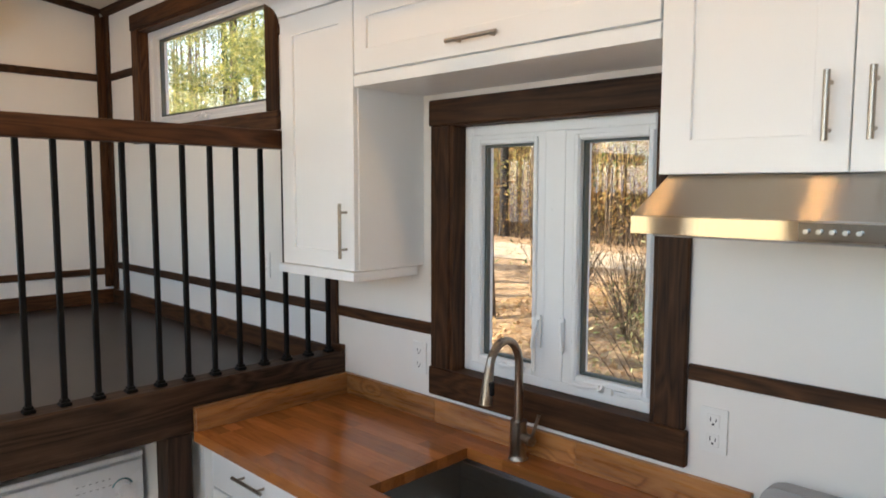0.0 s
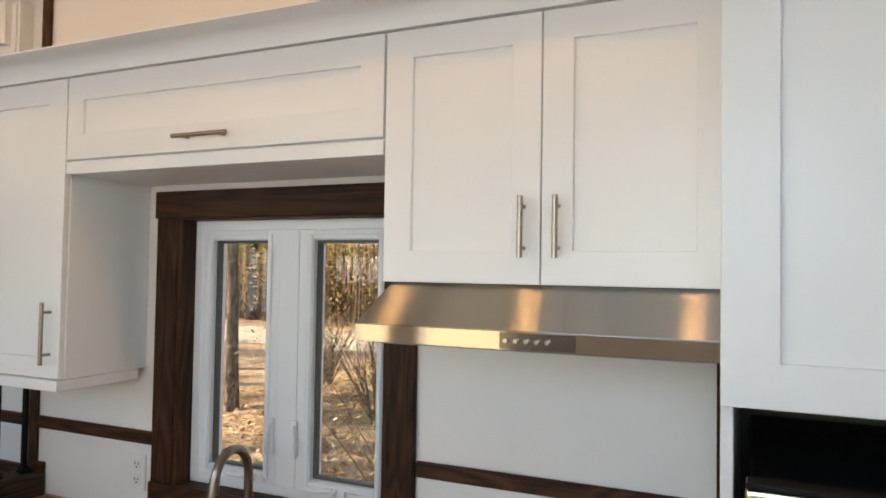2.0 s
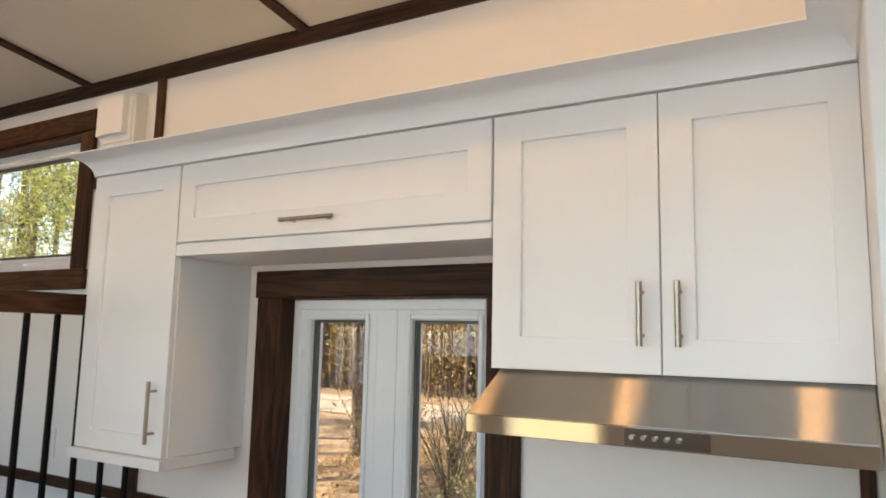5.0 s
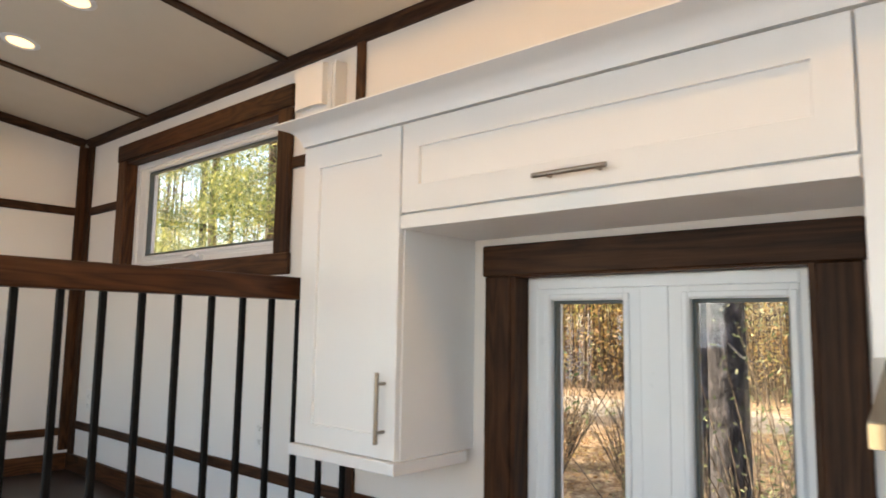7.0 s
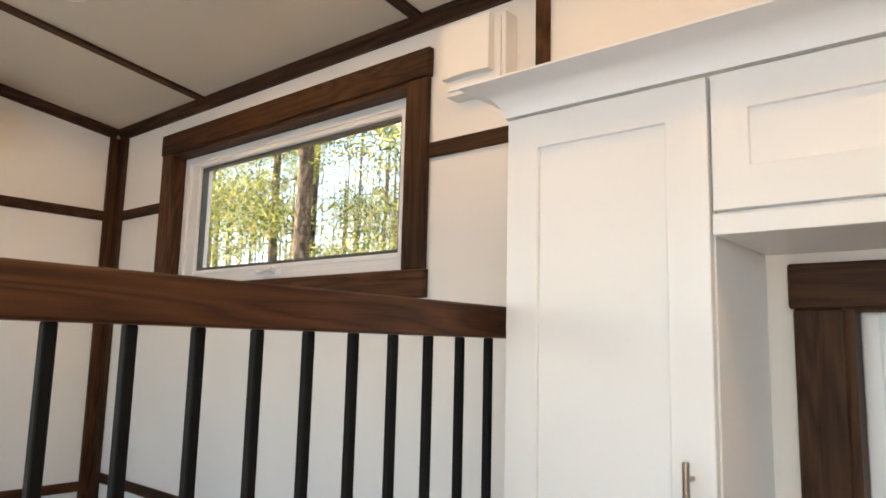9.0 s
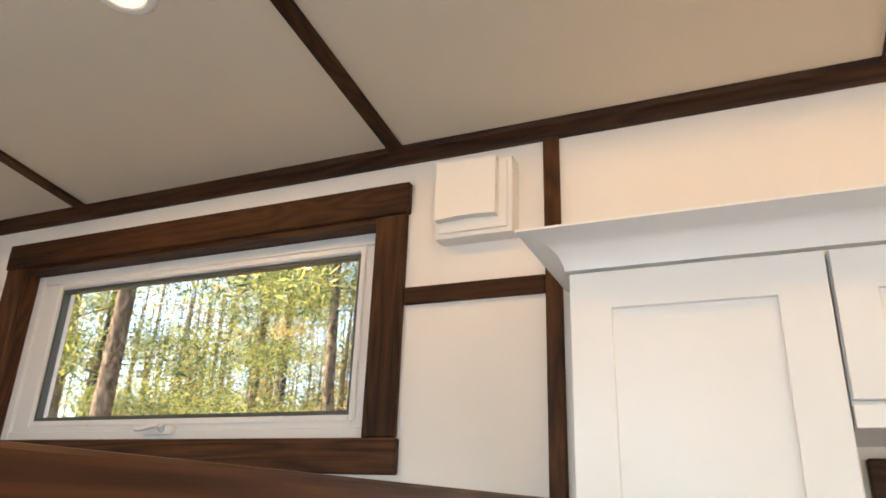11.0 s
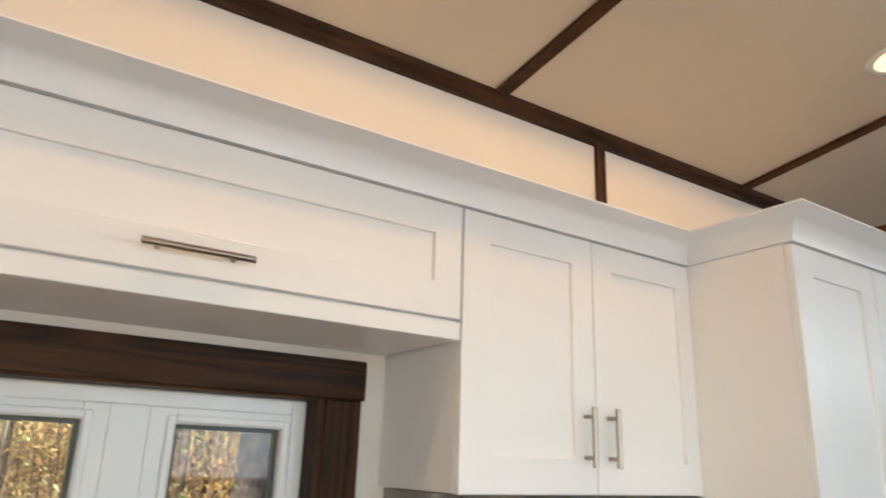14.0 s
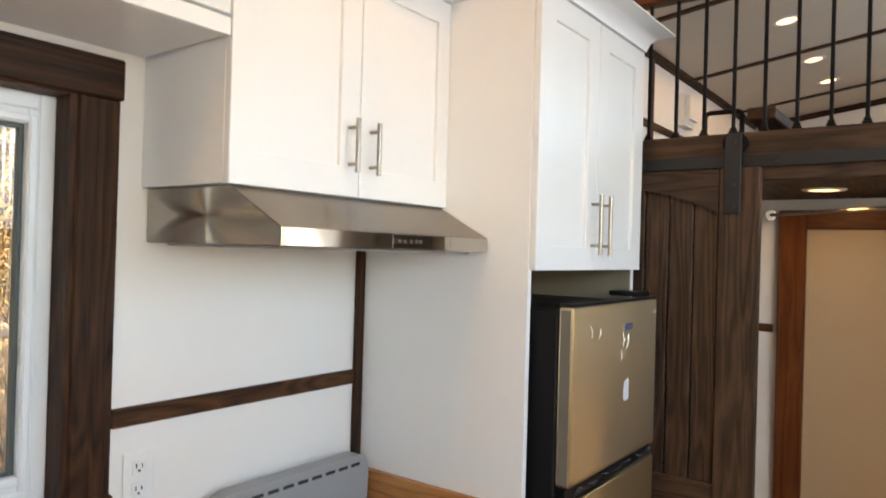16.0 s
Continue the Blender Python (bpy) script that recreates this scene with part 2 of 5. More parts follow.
FILM = film_mat()
FOLD_GLINT = paint("film_fold", (0.80, 0.80, 0.78), 0.2, 0.0, 0.01)
FOLD_DARK = paint("film_fold_over_black", (0.10, 0.10, 0.11), 0.12, 0.0, 0.05)
CARPET, PLANKS = carpet_mat(), floor_mat()

# ---- mesh helpers ----


def box(bm, x0, x1, y0, y1, z0, z1, bev=0.0, seg=1):
    """A box with softened edges."""
    m = Matrix.Translation(((x0 + x1) / 2, (y0 + y1) / 2, (z0 + z1) / 2)) @ Matrix.Diagonal((x1 - x0, y1 - y0, z1 - z0, 1))
    vs = bmesh.ops.create_cube(bm, size=1.0, matrix=m)["verts"]
    if bev:
        es = list({e for v in vs for e in v.link_edges})
        bmesh.ops.bevel(bm, geom=es, offset=bev, segments=seg, affect="EDGES", profile=0.6)
    return bm


def boxes(*dims, bev=0.0, seg=1):
    bm = bmesh.new()
    for d in dims:
        box(bm, *d, bev=bev, seg=seg)
    return bm


def rod(bm, a, b, r, sides=14, r2=None):
    a, b = Vector(a), Vector(b)
    m = Matrix.Translation((a + b) / 2) @ (b - a).to_track_quat("Z", "Y").to_matrix().to_4x4()
    bmesh.ops.create_cone(bm, cap_ends=True, segments=sides, radius1=r, radius2=r if r2 is None else r2, depth=(b - a).length, matrix=m)
    return bm


def tube(bm, pts, radii, sides=12):
    """A round tube along a line of points; radii one each."""
    pts = [Vector(p) for p in pts]
    rings = []
    side = None
    for i, p in enumerate(pts):
        d = (pts[min(i + 1, len(pts) - 1)] - pts[max(i - 1, 0)]).normalized()
        if side is None:
            side = d.orthogonal().normalized()
        side = (side - d * side.dot(d)).normalized()
        up = d.cross(side)
        rings.append([bm.verts.new(p + (side * math.cos(a) + up * math.sin(a)) * radii[i]) for a in (2 * math.pi * k / sides for k in range(sides))])
    for r0, r1 in zip(rings, rings[1:]):
        for k in range(sides):
            bm.faces.new((r0[k], r0[(k + 1) % sides], r1[(k + 1) % sides], r1[k]))
    bm.faces.new(rings[0][::-1])
    bm.faces.new(rings[-1])
    return bm


def prism(bm, outline, axis, a, b):
    """An outline drawn in the two other axes (in x, y, z order), drawn out along axis from a to b."""
    def at(p, w):
        q = list(p)
        q.insert(axis, w)
        return bm.verts.new(q)
    lo, hi = [at(p, a) for p in outline], [at(p, b) for p in outline]
    n = len(outline)
    bm.faces.new(lo)
    bm.faces.new(hi[::-1])
    for i in range(n):
        bm.faces.new((lo[i], hi[i], hi[(i + 1) % n], lo[(i + 1) % n]))
    return bm


WORLD_AT = {}


def thing(name, at, label, category, group="", kind=""):
    """An Empty at the base of a thing; its parts are hung under it."""
    o = new(name)
    o.empty_display_size = 0.05
    o.location = at
    WORLD_AT[o.name] = Vector(at)
    return tagged(o, label, category, group, kind)


def link_mesh(name, bm, mat, smooth):
    bmesh.ops.recalc_face_normals(bm, faces=bm.faces[:])
    lo = Vector([min(v.co[i] for v in bm.verts) for i in range(3)])
    hi = Vector([max(v.co[i] for v in bm.verts) for i in range(3)])
    c = (lo + hi) / 2
    bmesh.ops.translate(bm, verts=bm.verts[:], vec=-c)
    if smooth:
        for f in bm.faces:
            f.smooth = True
        for e in bm.edges:
            if len(e.link_faces) == 2 and e.calc_face_angle(0) > 0.6:
                e.smooth = False
    me = bpy.data.meshes.new(name)
    bm.to_mesh(me)
    bm.free()
    if mat:
        me.materials.append(mat)
    return me, c


def part(name, bm, mat, parent, label="", smooth=False):
    me, c = link_mesh(name, bm, mat, smooth)
    o = new(name, me)
    o.parent = parent
    o.location = c - WORLD_AT[parent.name]
    WORLD_AT[o.name] = c
    return tagged(o, label)


def solid(name, bm, mat, label, category, group="", kind="", smooth=False):
    """A thing or a piece of the setting that is one mesh."""
    me, c = link_mesh(name, bm, mat, smooth)
    o = new(name, me)
    o.location = c
    WORLD_AT[o.name] = c
    return tagged(o, label, category, group, kind)


def structure(name, bm, mat, label, category, smooth=False):
    return solid(name, bm, mat, label, category, "", "structure", smooth)

# ---- the large structure ----
W = 1.762            # kitchen wall, inner face
S = -0.62            # opposite wall, inner face
XW, XE = -4.84, 5.12  # end walls, inner faces
THICK = 0.14
SLOPE = 0.14


def ceil_z(y):
    return 2.917 + SLOPE * (1.70 - y)


def wall_with_openings(bm, x0, x1, y0, y1, z0, z1, holes):
    """A wall along x with rectangular openings (x0, x1, z0, z1), cut into blocks that meet end to end."""
    xs = sorted({x0, x1, *(h[0] for h in holes), *(h[1] for h in holes)})
    for a, b in zip(xs, xs[1:]):
        cuts = sorted((h[2], h[3]) for h in holes if h[0] <= a and h[1] >= b)
        z = z0
        for lo, hi in cuts:
            if lo > z:
                box(bm, a, b, y0, y1, z, lo)
            z = hi
        if z < z1:
            box(bm, a, b, y0, y1, z, z1)
    return bm


KW = (-1.702, -0.908, 1.102, 2.001)     # kitchen window opening
HW = (-4.316, -2.862, 2.106, 2.716)     # platform window opening
structure("wall_north", wall_with_openings(bmesh.new(), XW - THICK, XE + THICK, W, W + THICK, -0.1, ceil_z(W) + 0.12, [KW, HW]), WALL, "white painted panel wall behind the kitchen cabinets", "wall")
# unseen wall; its openings are assumed, to go with the daylight lamps
structure("wall_south", wall_with_openings(bmesh.new(), XW - THICK, XE + THICK, S - THICK, S, -0.1, ceil_z(S) + 0.1, [(-1.52, -1.06, 0.0, 2.04), (-1.92, -1.70, 0.0, 2.04), (-0.95, 0.55, 1.74, 2.44), (-2.75, -2.02, 1.74, 2.44), (-4.2, -2.9, 1.50, 2.26), (1.6, 3.6, 2.25, 2.8)]), WALL, "plain white wall facing the kitchen", "wall")
structure("wall_west", boxes((XW - THICK, XW, S, W, -0.1, 3.3)), WALL, "white painted end wall above the platform", "wall")
structure("wall_east", boxes((XE, XE + THICK, S, W, -0.1, 3.3)), WALL, "white painted end wall of the loft", "wall")
structure("floor", boxes((XW, XE, S, W, -0.1, 0.0)), PLANKS, "brown wood plank floor", "floor")
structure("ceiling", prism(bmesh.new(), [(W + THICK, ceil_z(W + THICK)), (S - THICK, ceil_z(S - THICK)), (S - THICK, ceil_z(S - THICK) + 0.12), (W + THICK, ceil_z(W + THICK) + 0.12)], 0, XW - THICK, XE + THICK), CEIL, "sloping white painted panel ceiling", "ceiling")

# dark battens on the ceiling, along its joints
RIB_XS = (-4.05, -2.82, -1.62, -0.44, 0.75, 1.97, 3.2, 4.45)
for x in RIB_XS:
    bm = bmesh.new()
    prism(bm, [(W - 0.036, ceil_z(W - 0.036) - 0.013), (S + 0.03, ceil_z(S + 0.03) - 0.013), (S + 0.03, ceil_z(S + 0.03) - 0.0005), (W - 0.036, ceil_z(W - 0.036) - 0.0005)], 0, x - 0.021, x + 0.021)
    structure("trim", bm, TRIM[1], "dark-stained batten over a ceiling joint", "trim")


def ceiling_molding(y, sgn, x0, x1):
    """Stepped moulding between wall and ceiling: a flat board and a cove in front of it."""
    c = ceil_z(y)
    o = [(0, -0.037), (0.010, -0.037), (0.014, -0.031), (0.016, -0.024), (0.024, -0.016), (0.036, -0.011), (0.040, -0.005), (0.040, 0.010), (0, 0.004)]
    bm = bmesh.new()
    prism(bm, [(y - sgn * d, c + h + (SLOPE * d * sgn if h > -0.01 else 0)) for d, h in o], 0, x0, x1)
    return bm


structure("trim", ceiling_molding(W, 1, XW, XE), TRIM[0], "dark-stained moulding where wall meets ceiling", "trim")


def sloped_molding(x, sgn):
    bm = bmesh.new()
    o = [(0, -0.045), (0.012, -0.045), (0.018, -0.030), (0.030, -0.016), (0.036, 0.0), (0, 0.0)]
    ring = []
    for y in (W - 0.038, S):
        ring.append([bm.verts.new((x + sgn * d, y, ceil_z(y) + h)) for d, h in o])
    n = len(o)
    for i in range(n):
        bm.faces.new((ring[0][i], ring[0][(i + 1) % n], ring[1][(i + 1) % n], ring[1][i]))
    bm.faces.new(ring[0])
    bm.faces.new(ring[1][::-1])
    return bm


structure("trim", sloped_molding(XW, 1), TRIM[1], "dark-stained sloping moulding at the end wall", "trim")
structure("trim", sloped_molding(XE, -1), TRIM[1], "dark-stained sloping moulding at the loft's end wall", "trim")

# battens on the walls
def batten(dims, axis, label="dark-stained batten over a wall panel joint"):
    structure("trim", boxes(dims, bev=0.0025), TRIM[axis], label, "trim")


B = 0.014
LO, HI = (1.235, 1.278), (2.457, 2.503)
batten((XW + 0.076, -2.403, W - B, W, *LO), 0)
batten((-2.361, -1.796, W - B, W, *LO), 0)
batten((-0.816, -0.046, W - B, W, 1.262, 1.305), 0)
batten((XW + 0.076, -4.392, W - B, W, *HI), 0)
batten((-2.782, -2.403, W - B, W, *HI), 0)
batten((0.9, XE, W - B, W, *HI), 0)
batten((-2.402, -2.362, W - B - 0.003, W, 1.11, 2.873), 2)
batten((-0.022, 0.016, W - B - 0.003, W, 2.40, 2.873), 2)
batten((-0.045, -0.016, W - 0.020, W, 1.003, 1.68), 2)
batten((XW + 0.016, XW + 0.075, W - 0.016, W, 1.09, 2.872), 2, "dark-stained corner strip")
batten((XW, XW + 0.015, W - 0.065, W, 1.11, 2.872), 2, "dark-stained corner strip on the end wall")
batten((XW, XW + B, S, W - 0.066, 1.193, 1.236), 1)
batten((XW, XW + B, S, W - 0.066, 2.455, 2.502), 1)
batten((2.455, 2.495, W - B - 0.003, W, 2.08, 2.873), 2)


# ---- windows ----
def frame_boards(parent, x0, x1, z0, z1, wide, over, y, thick, zs):
    """Casing boards round a window: head and sill boards run past the side boards."""
    part("head_casing", boxes((x0 - over, x1 + over, y - thick - 0.004, y, zs[1], zs[1] + wide), bev=0.004), TRIM[0], parent, "dark-stained pine head casing")
    part("sill_casing", boxes((x0 - over, x1 + over, y - thick - 0.004, y, z0, zs[0]), bev=0.004), TRIM[0], parent, "dark-stained pine sill casing")
    for a, b in ((x0, x0 + wide), (x1 - wide, x1)):
        part("side_casing", boxes((a, b, y - thick, y, zs[0], zs[1]), bev=0.004), TRIM[2], parent, "dark-stained pine side casing")


def ring_of_boards(bm, x0, x1, y0, y1, z0, z1, w, bev=0.003):
    """A rectangular frame of four bars that butt."""
    box(bm, x0, x0 + w, y0, y1, z0, z1, bev)
    box(bm, x1 - w, x1, y0, y1, z0, z1, bev)
    box(bm, x0 + w, x1 - w, y0, y1, z0, z0 + w, bev)
    box(bm, x0 + w, x1 - w, y0, y1, z1 - w, z1, bev)
    return bm


def jamb_lining(parent, hole, y0, y1, t=0.016):
    x0, x1, z0, z1 = hole
    part("jamb", boxes((x0 + 0.001, x0 + t, y0, y1, z0 + t, z1 - t)), TRIM[2], parent)
    part("jamb", boxes((x1 - t, x1 - 0.001, y0, y1, z0 + t, z1 - t)), TRIM[2], parent)
    part("jamb", boxes((x0 + 0.001, x1 - 0.001, y0, y1, z1 - t, z1 - 0.001)), TRIM[0], parent)
    part("jamb", boxes((x0 + 0.001, x1 - 0.001, y0, y1, z0 + 0.001, z0 + t)), TRIM[0], parent)


def crank(parent, x, y, z, flip=1):
    """Folding crank operator on the sill of a sash."""
    bm = bmesh.new()
    box(bm, x - 0.055, x + 0.055, y - 0.022, y, z - 0.012, z + 0.012, 0.006, 2)
    rod(bm, (x + flip * 0.02, y - 0.018, z + 0.002), (x + flip * 0.02, y - 0.034, z + 0.014), 0.011)
    tube(bm, [(x + flip * 0.02, y - 0.034, z + 0.014), (x - flip * 0.01, y - 0.040, z + 0.010), (x - flip * 0.05, y - 0.034, z + 0.004), (x - flip * 0.075, y - 0.032, z + 0.006)], [0.007, 0.006, 0.007, 0.009], 10)
    return part("crank", bm, PVC, parent, "white folding crank handle", True)


def kitchen_window():
    t = thing("window_1", (-1.305, W, 1.02), "double casement window, white vinyl, dark-stained pine casing", "window", kind="structure")
    frame_boards(t, -1.791, -0.820, 1.018, 2.083, 0.090, 0.007, W, 0.020, (1.120, 1.989))
    jamb_lining(t, KW, W - 0.012, W + 0.070)
    x0, x1, z0, z1 = KW[0] + 0.016, KW[1] - 0.016, KW[2] + 0.016, KW[3] - 0.016
    y = W + 0.050
    f = ring_of_boards(bmesh.new(), x0, x1, y, W + 0.13, z0, z1, 0.034)
    box(f, -1.336, -1.262, y - 0.001, W + 0.13, z0 + 0.034, z1 - 0.034, 0.001)
    part("vinyl_frame", f, PVC, t, "white vinyl window frame with a wide mullion")
    for a, b, ga, gb, flip in ((-1.640, -1.3362, -1.600, -1.392, 1), (-1.2618, -0.968, -1.200, -0.988, -1)):
        a2, b2 = (x0 + 0.0342, b) if a < -1.3 else (a, x1 - 0.0342)
        bm = bmesh.new()
        zt, zb = z1 - 0.0342, z0 + 0.0342
        w1, w2 = ga - a2 - 0.008, b2 - gb - 0.008
        for d in ((a2, a2 + w1, y + 0.0005, W + 0.115, zb, zt), (b2 - w2, b2, y + 0.0005, W + 0.115, zb, zt),
                  (a2 + w1, b2 - w2, y + 0.0005, W + 0.115, zb, 1.184), (a2 + w1, b2 - w2, y + 0.0005, W + 0.115, 1.919, zt)):
            box(bm, *d, 0.0015)
        s = part("sash", bm, PVC, t, "white vinyl casement sash")
        part("glazing_bead", ring_of_boards(bmesh.new(), ga - 0.027, gb + 0.027, y - 0.0055, y, 1.165, 1.938, 0.017, 0.0035), PVC, s)
        bm = ring_of_boards(bmesh.new(), ga - 0.008, gb + 0.008, y + 0.018, W + 0.090, 1.184, 1.919, 0.009, 0.001)
        part("seal", bm, SPACER, s, "grey-green glazing seal")
        g = part("pane", boxes((ga, gb, W + 0.076, W + 0.080, 1.192, 1.911)), GLASS, s, "clear glass pane")
        g.visible_shadow = False
    for x, lean in ((-1.352, -0.010), (-1.262, 0.012)):
        bm = bmesh.new()
        box(bm, x - 0.010, x + 0.010, y - 0.010, y, 1.25, 1.36, 0.004, 2)
        tube(bm, [(x, y - 0.012, 1.345), (x + lean * 0.4, y - 0.020, 1.32), (x + lean, y - 0.026, 1.27), (x + lean, y - 0.024, 1.25)], [0.006, 0.007, 0.006, 0.007], 8)
        part("lock_lever", bm, PVC, t, "white sash lock lever", True)
    crank(t, -1.43, y + 0.010, 1.165)
    crank(t, -1.13, y + 0.010, 1.157)
    part("label", boxes((-1.072, -1.030, y - 0.0005, y + 0.0005, 1.163, 1.169)), DARK_SLOT, t, "small dark sticker bar")


def platform_window():
    t = thing("window_2", (-3.58, W, 2.03), "wide awning window high over the platform, dark-stained casing", "window", kind="structure")
    frame_boards(t, -4.385, -2.784, 2.036, 2.81, 0.093, 0.007, W, 0.020, (2.122, 2.714))
    jamb_lining(t, HW, W - 0.012, W + 0.070)
    x0, x1, z0, z1 = HW[0] + 0.016, HW[1] - 0.016, HW[2] + 0.016, HW[3] - 0.016
    y = W + 0.050
    part("vinyl_frame", ring_of_boards(bmesh.new(), x0, x1, y, W + 0.13, z0, z1, 0.034), PVC, t, "white vinyl awning frame")
    ga, gb, gc, gd = -4.165, -2.973, 2.200, 2.636
    xa, xb, za, zb = x0 + 0.0345, x1 - 0.0345, z0 + 0.0345, z1 - 0.0345
    bm = bmesh.new()
    for d in ((xa, ga - 0.014, za, zb), (gb + 0.010, xb, za, zb), (ga - 0.014, gb + 0.010, za, gc - 0.010), (ga - 0.014, gb + 0.010, gd + 0.010, zb)):
        box(bm, d[0], d[1], y + 0.010, W + 0.115, d[2], d[3], 0.0015)
    s = part("sash", bm, PVC, t, "white vinyl awning sash")
    part("glazing_bead", ring_of_boards(bmesh.new(), ga - 0.034, gb + 0.030, y + 0.004, y + 0.0095, gc - 0.030, gd + 0.030, 0.018, 0.0035), PVC, s)
    part("seal", ring_of_boards(bmesh.new(), ga - 0.014, gb + 0.010, y + 0.016, W + 0.09, gc - 0.010, gd + 0.010, 0.012, 0.001), SPACER, s, "dark glazing seal")
    g = part("pane", boxes((ga - 0.004, gb + 0.002, W + 0.076, W + 0.080, gc - 0.002, gd + 0.002)), GLASS, s, "clear glass pane")
    g.visible_shadow = False
    crank(t, -3.60, y + 0.008, z0 + 0.030)


kitchen_window()
platform_window()


# ---- kitchen cabinets ----
FRONT = 1.4375
DOOR_T = 0.019


def shaker(name, parent, x0, x1, z0, z1, inset, yf, label=""):
    """Shaker door: a proud chamfered frame round a sunk panel; yf is the face. inset: left, right, bottom, top edge of the panel."""
    a, b, c, d = inset
    bm = bmesh.new()
    yb = yf + DOOR_T
    e = 0.0014
    loops = []
    for g, y in ((0, yb), (0, yf + e), (e, yf)):
        loops.append([bm.verts.new((p, y, q)) for p, q in ((x0 + g, z0 + g), (x1 - g, z0 + g), (x1 - g, z1 - g), (x0 + g, z1 - g))])
    for g, y in ((e, yf), (0, yf + e), (0, yb)):
        loops.append([bm.verts.new((p, y, q)) for p, q in ((a - g, c - g), (b + g, c - g), (b + g, d + g), (a - g, d + g))])
    for l0, l1 in zip(loops, loops[1:] + loops[:1]):
        for k in range(4):
            bm.faces.new((l0[k], l0[(k + 1) % 4], l1[(k + 1) % 4], l1[k]))
    o = part(name, bm, CABINET, parent, label)
    part("panel", boxes((a - 0.004, b + 0.004, yf + 0.010, yb - 0.002, c - 0.004, d + 0.004)), CABINET, o)
    return o


def bar_handle(parent, x, y, z0, z1, upright=True, r=0.0062):
    """Brushed bar pull on two posts; y is the door's face."""
    bm = bmesh.new()
    yo = y - 0.030
    gap = (z1 - z0) * 0.16
    if upright:
        rod(bm, (x, yo, z0), (x, yo, z1), r)
        for z in (z0 + gap, z1 - gap):
            rod(bm, (x, yo, z), (x, y, z), r * 0.72, 10)
    else:
        rod(bm, (z0, yo, x), (z1, yo, x), r)
        for q in (z0 + gap, z1 - gap):
            rod(bm, (q, yo, x), (q, y, x), r * 0.72, 10)
    return part("handle", bm, NICKEL, parent, "brushed nickel bar handle", True)


def upper_left():
    t = thing("wall_cabinet", (-2.06, 1.60, 1.456), "tall narrow white shaker wall cabinet beside the window", "cabinet", "upper kitchen cabinets")
    part("body", boxes((-2.272, -1.842, FRONT + DOOR_T + 0.001, W - 0.0015, 1.489, 2.392), bev=0.0015), CABINET, t)
    part("bottom_rail", boxes((-2.284, -1.832, FRONT - 0.014, W - 0.042, 1.456, 1.488), bev=0.002), CABINET, t, "white light rail under the cabinet")
    d = shaker("door", t, -2.272, -1.845, 1.491, 2.388, (-2.196, -1.922, 1.552, 2.317), FRONT)
    bar_handle(d, -1.885, FRONT, 1.533, 1.718)


def upper_bridge():
    t = thing("bridge_cabinet", (-1.30, 1.60, 2.10), "long low white cabinet bridging over the window", "cabinet", "upper kitchen cabinets")
    part("body", boxes((-1.840, -0.761, FRONT + DOOR_T + 0.001, W - 0.0015, 2.101, 2.392), bev=0.0015), CABINET, t)
    part("bottom_rail", boxes((-1.840, -0.761, FRONT, FRONT + DOOR_T, 2.100, 2.136), bev=0.0015), CABINET, t, "white rail under the flap door")
    d = shaker("flap_door", t, -1.838, -0.763, 2.143, 2.388, (-1.776, -0.829, 2.216, 2.318), FRONT, "white shaker flap door")
    bar_handle(d, 2.180, FRONT, -1.393, -1.210, False)


def upper_right():
    t = thing("wall_cabinet", (-0.38, 1.60, 1.803), "white two-door shaker wall cabinet above the range hood", "cabinet", "upper kitchen cabinets")
    part("body", boxes((-0.757, -0.018, FRONT + DOOR_T + 0.001, W - 0.0015, 1.804, 2.392), bev=0.0015), CABINET, t)
    d = shaker("door", t, -0.757, -0.3805, 1.803, 2.388, (-0.687, -0.446, 1.875, 2.322), FRONT)
    bar_handle(d, -0.416, FRONT, 1.860, 1.990)
    d = shaker("door", t, -0.3775, -0.016, 1.803, 2.388, (-0.311, -0.069, 1.875, 2.322), FRONT)
    bar_handle(d, -0.341, FRONT, 1.860, 1.990)


TALL_Y = 1.142


def tall_cabinet():
    t = thing("fridge_cabinet", (0.36, 1.45, 0.0), "tall white shaker cabinet built round the fridge", "cabinet", "upper kitchen cabinets")
    part("side_panel", boxes((-0.015, 0.004, TALL_Y + 0.021, W - 0.0015, 0.0, 2.392), bev=0.0015), CABINET, t, "white full-height side panel")
    part("side_panel", boxes((0.706, 0.725, TALL_Y + 0.021, W - 0.0015, 0.0, 2.392), bev=0.0015), CABINET, t, "white full-height side panel")
    part("body", boxes((0.005, 0.705, TALL_Y + 0.021, W - 0.0015, 1.636, 2.392), bev=0.001), CABINET, t)
    # thin liner and back in olive brown, darker than the cabinet paint
    part("liner", boxes((0.700, 0.7055, TALL_Y + 0.024, W - 0.013, 0.0, 1.634)), BAY_OLIVE, t, "olive-brown lining inside the fridge bay")
    part("back_panel", boxes((0.005, 0.705, W - 0.012, W - 0.002, 0.0, 1.635)), BAY_OLIVE, t, "olive-brown back")
    d = shaker("door", t, -0.014, 0.3560, 1.634, 2.388, (0.068, 0.287, 1.702, 2.318), TALL_Y)
    bar_handle(d, 0.325, TALL_Y, 1.678, 1.862)
    d = shaker("door", t, 0.3595, 0.727, 1.634, 2.388, (0.428, 0.648, 1.702, 2.318), TALL_Y)
    bar_handle(d, 0.395, TALL_Y, 1.678, 1.862)


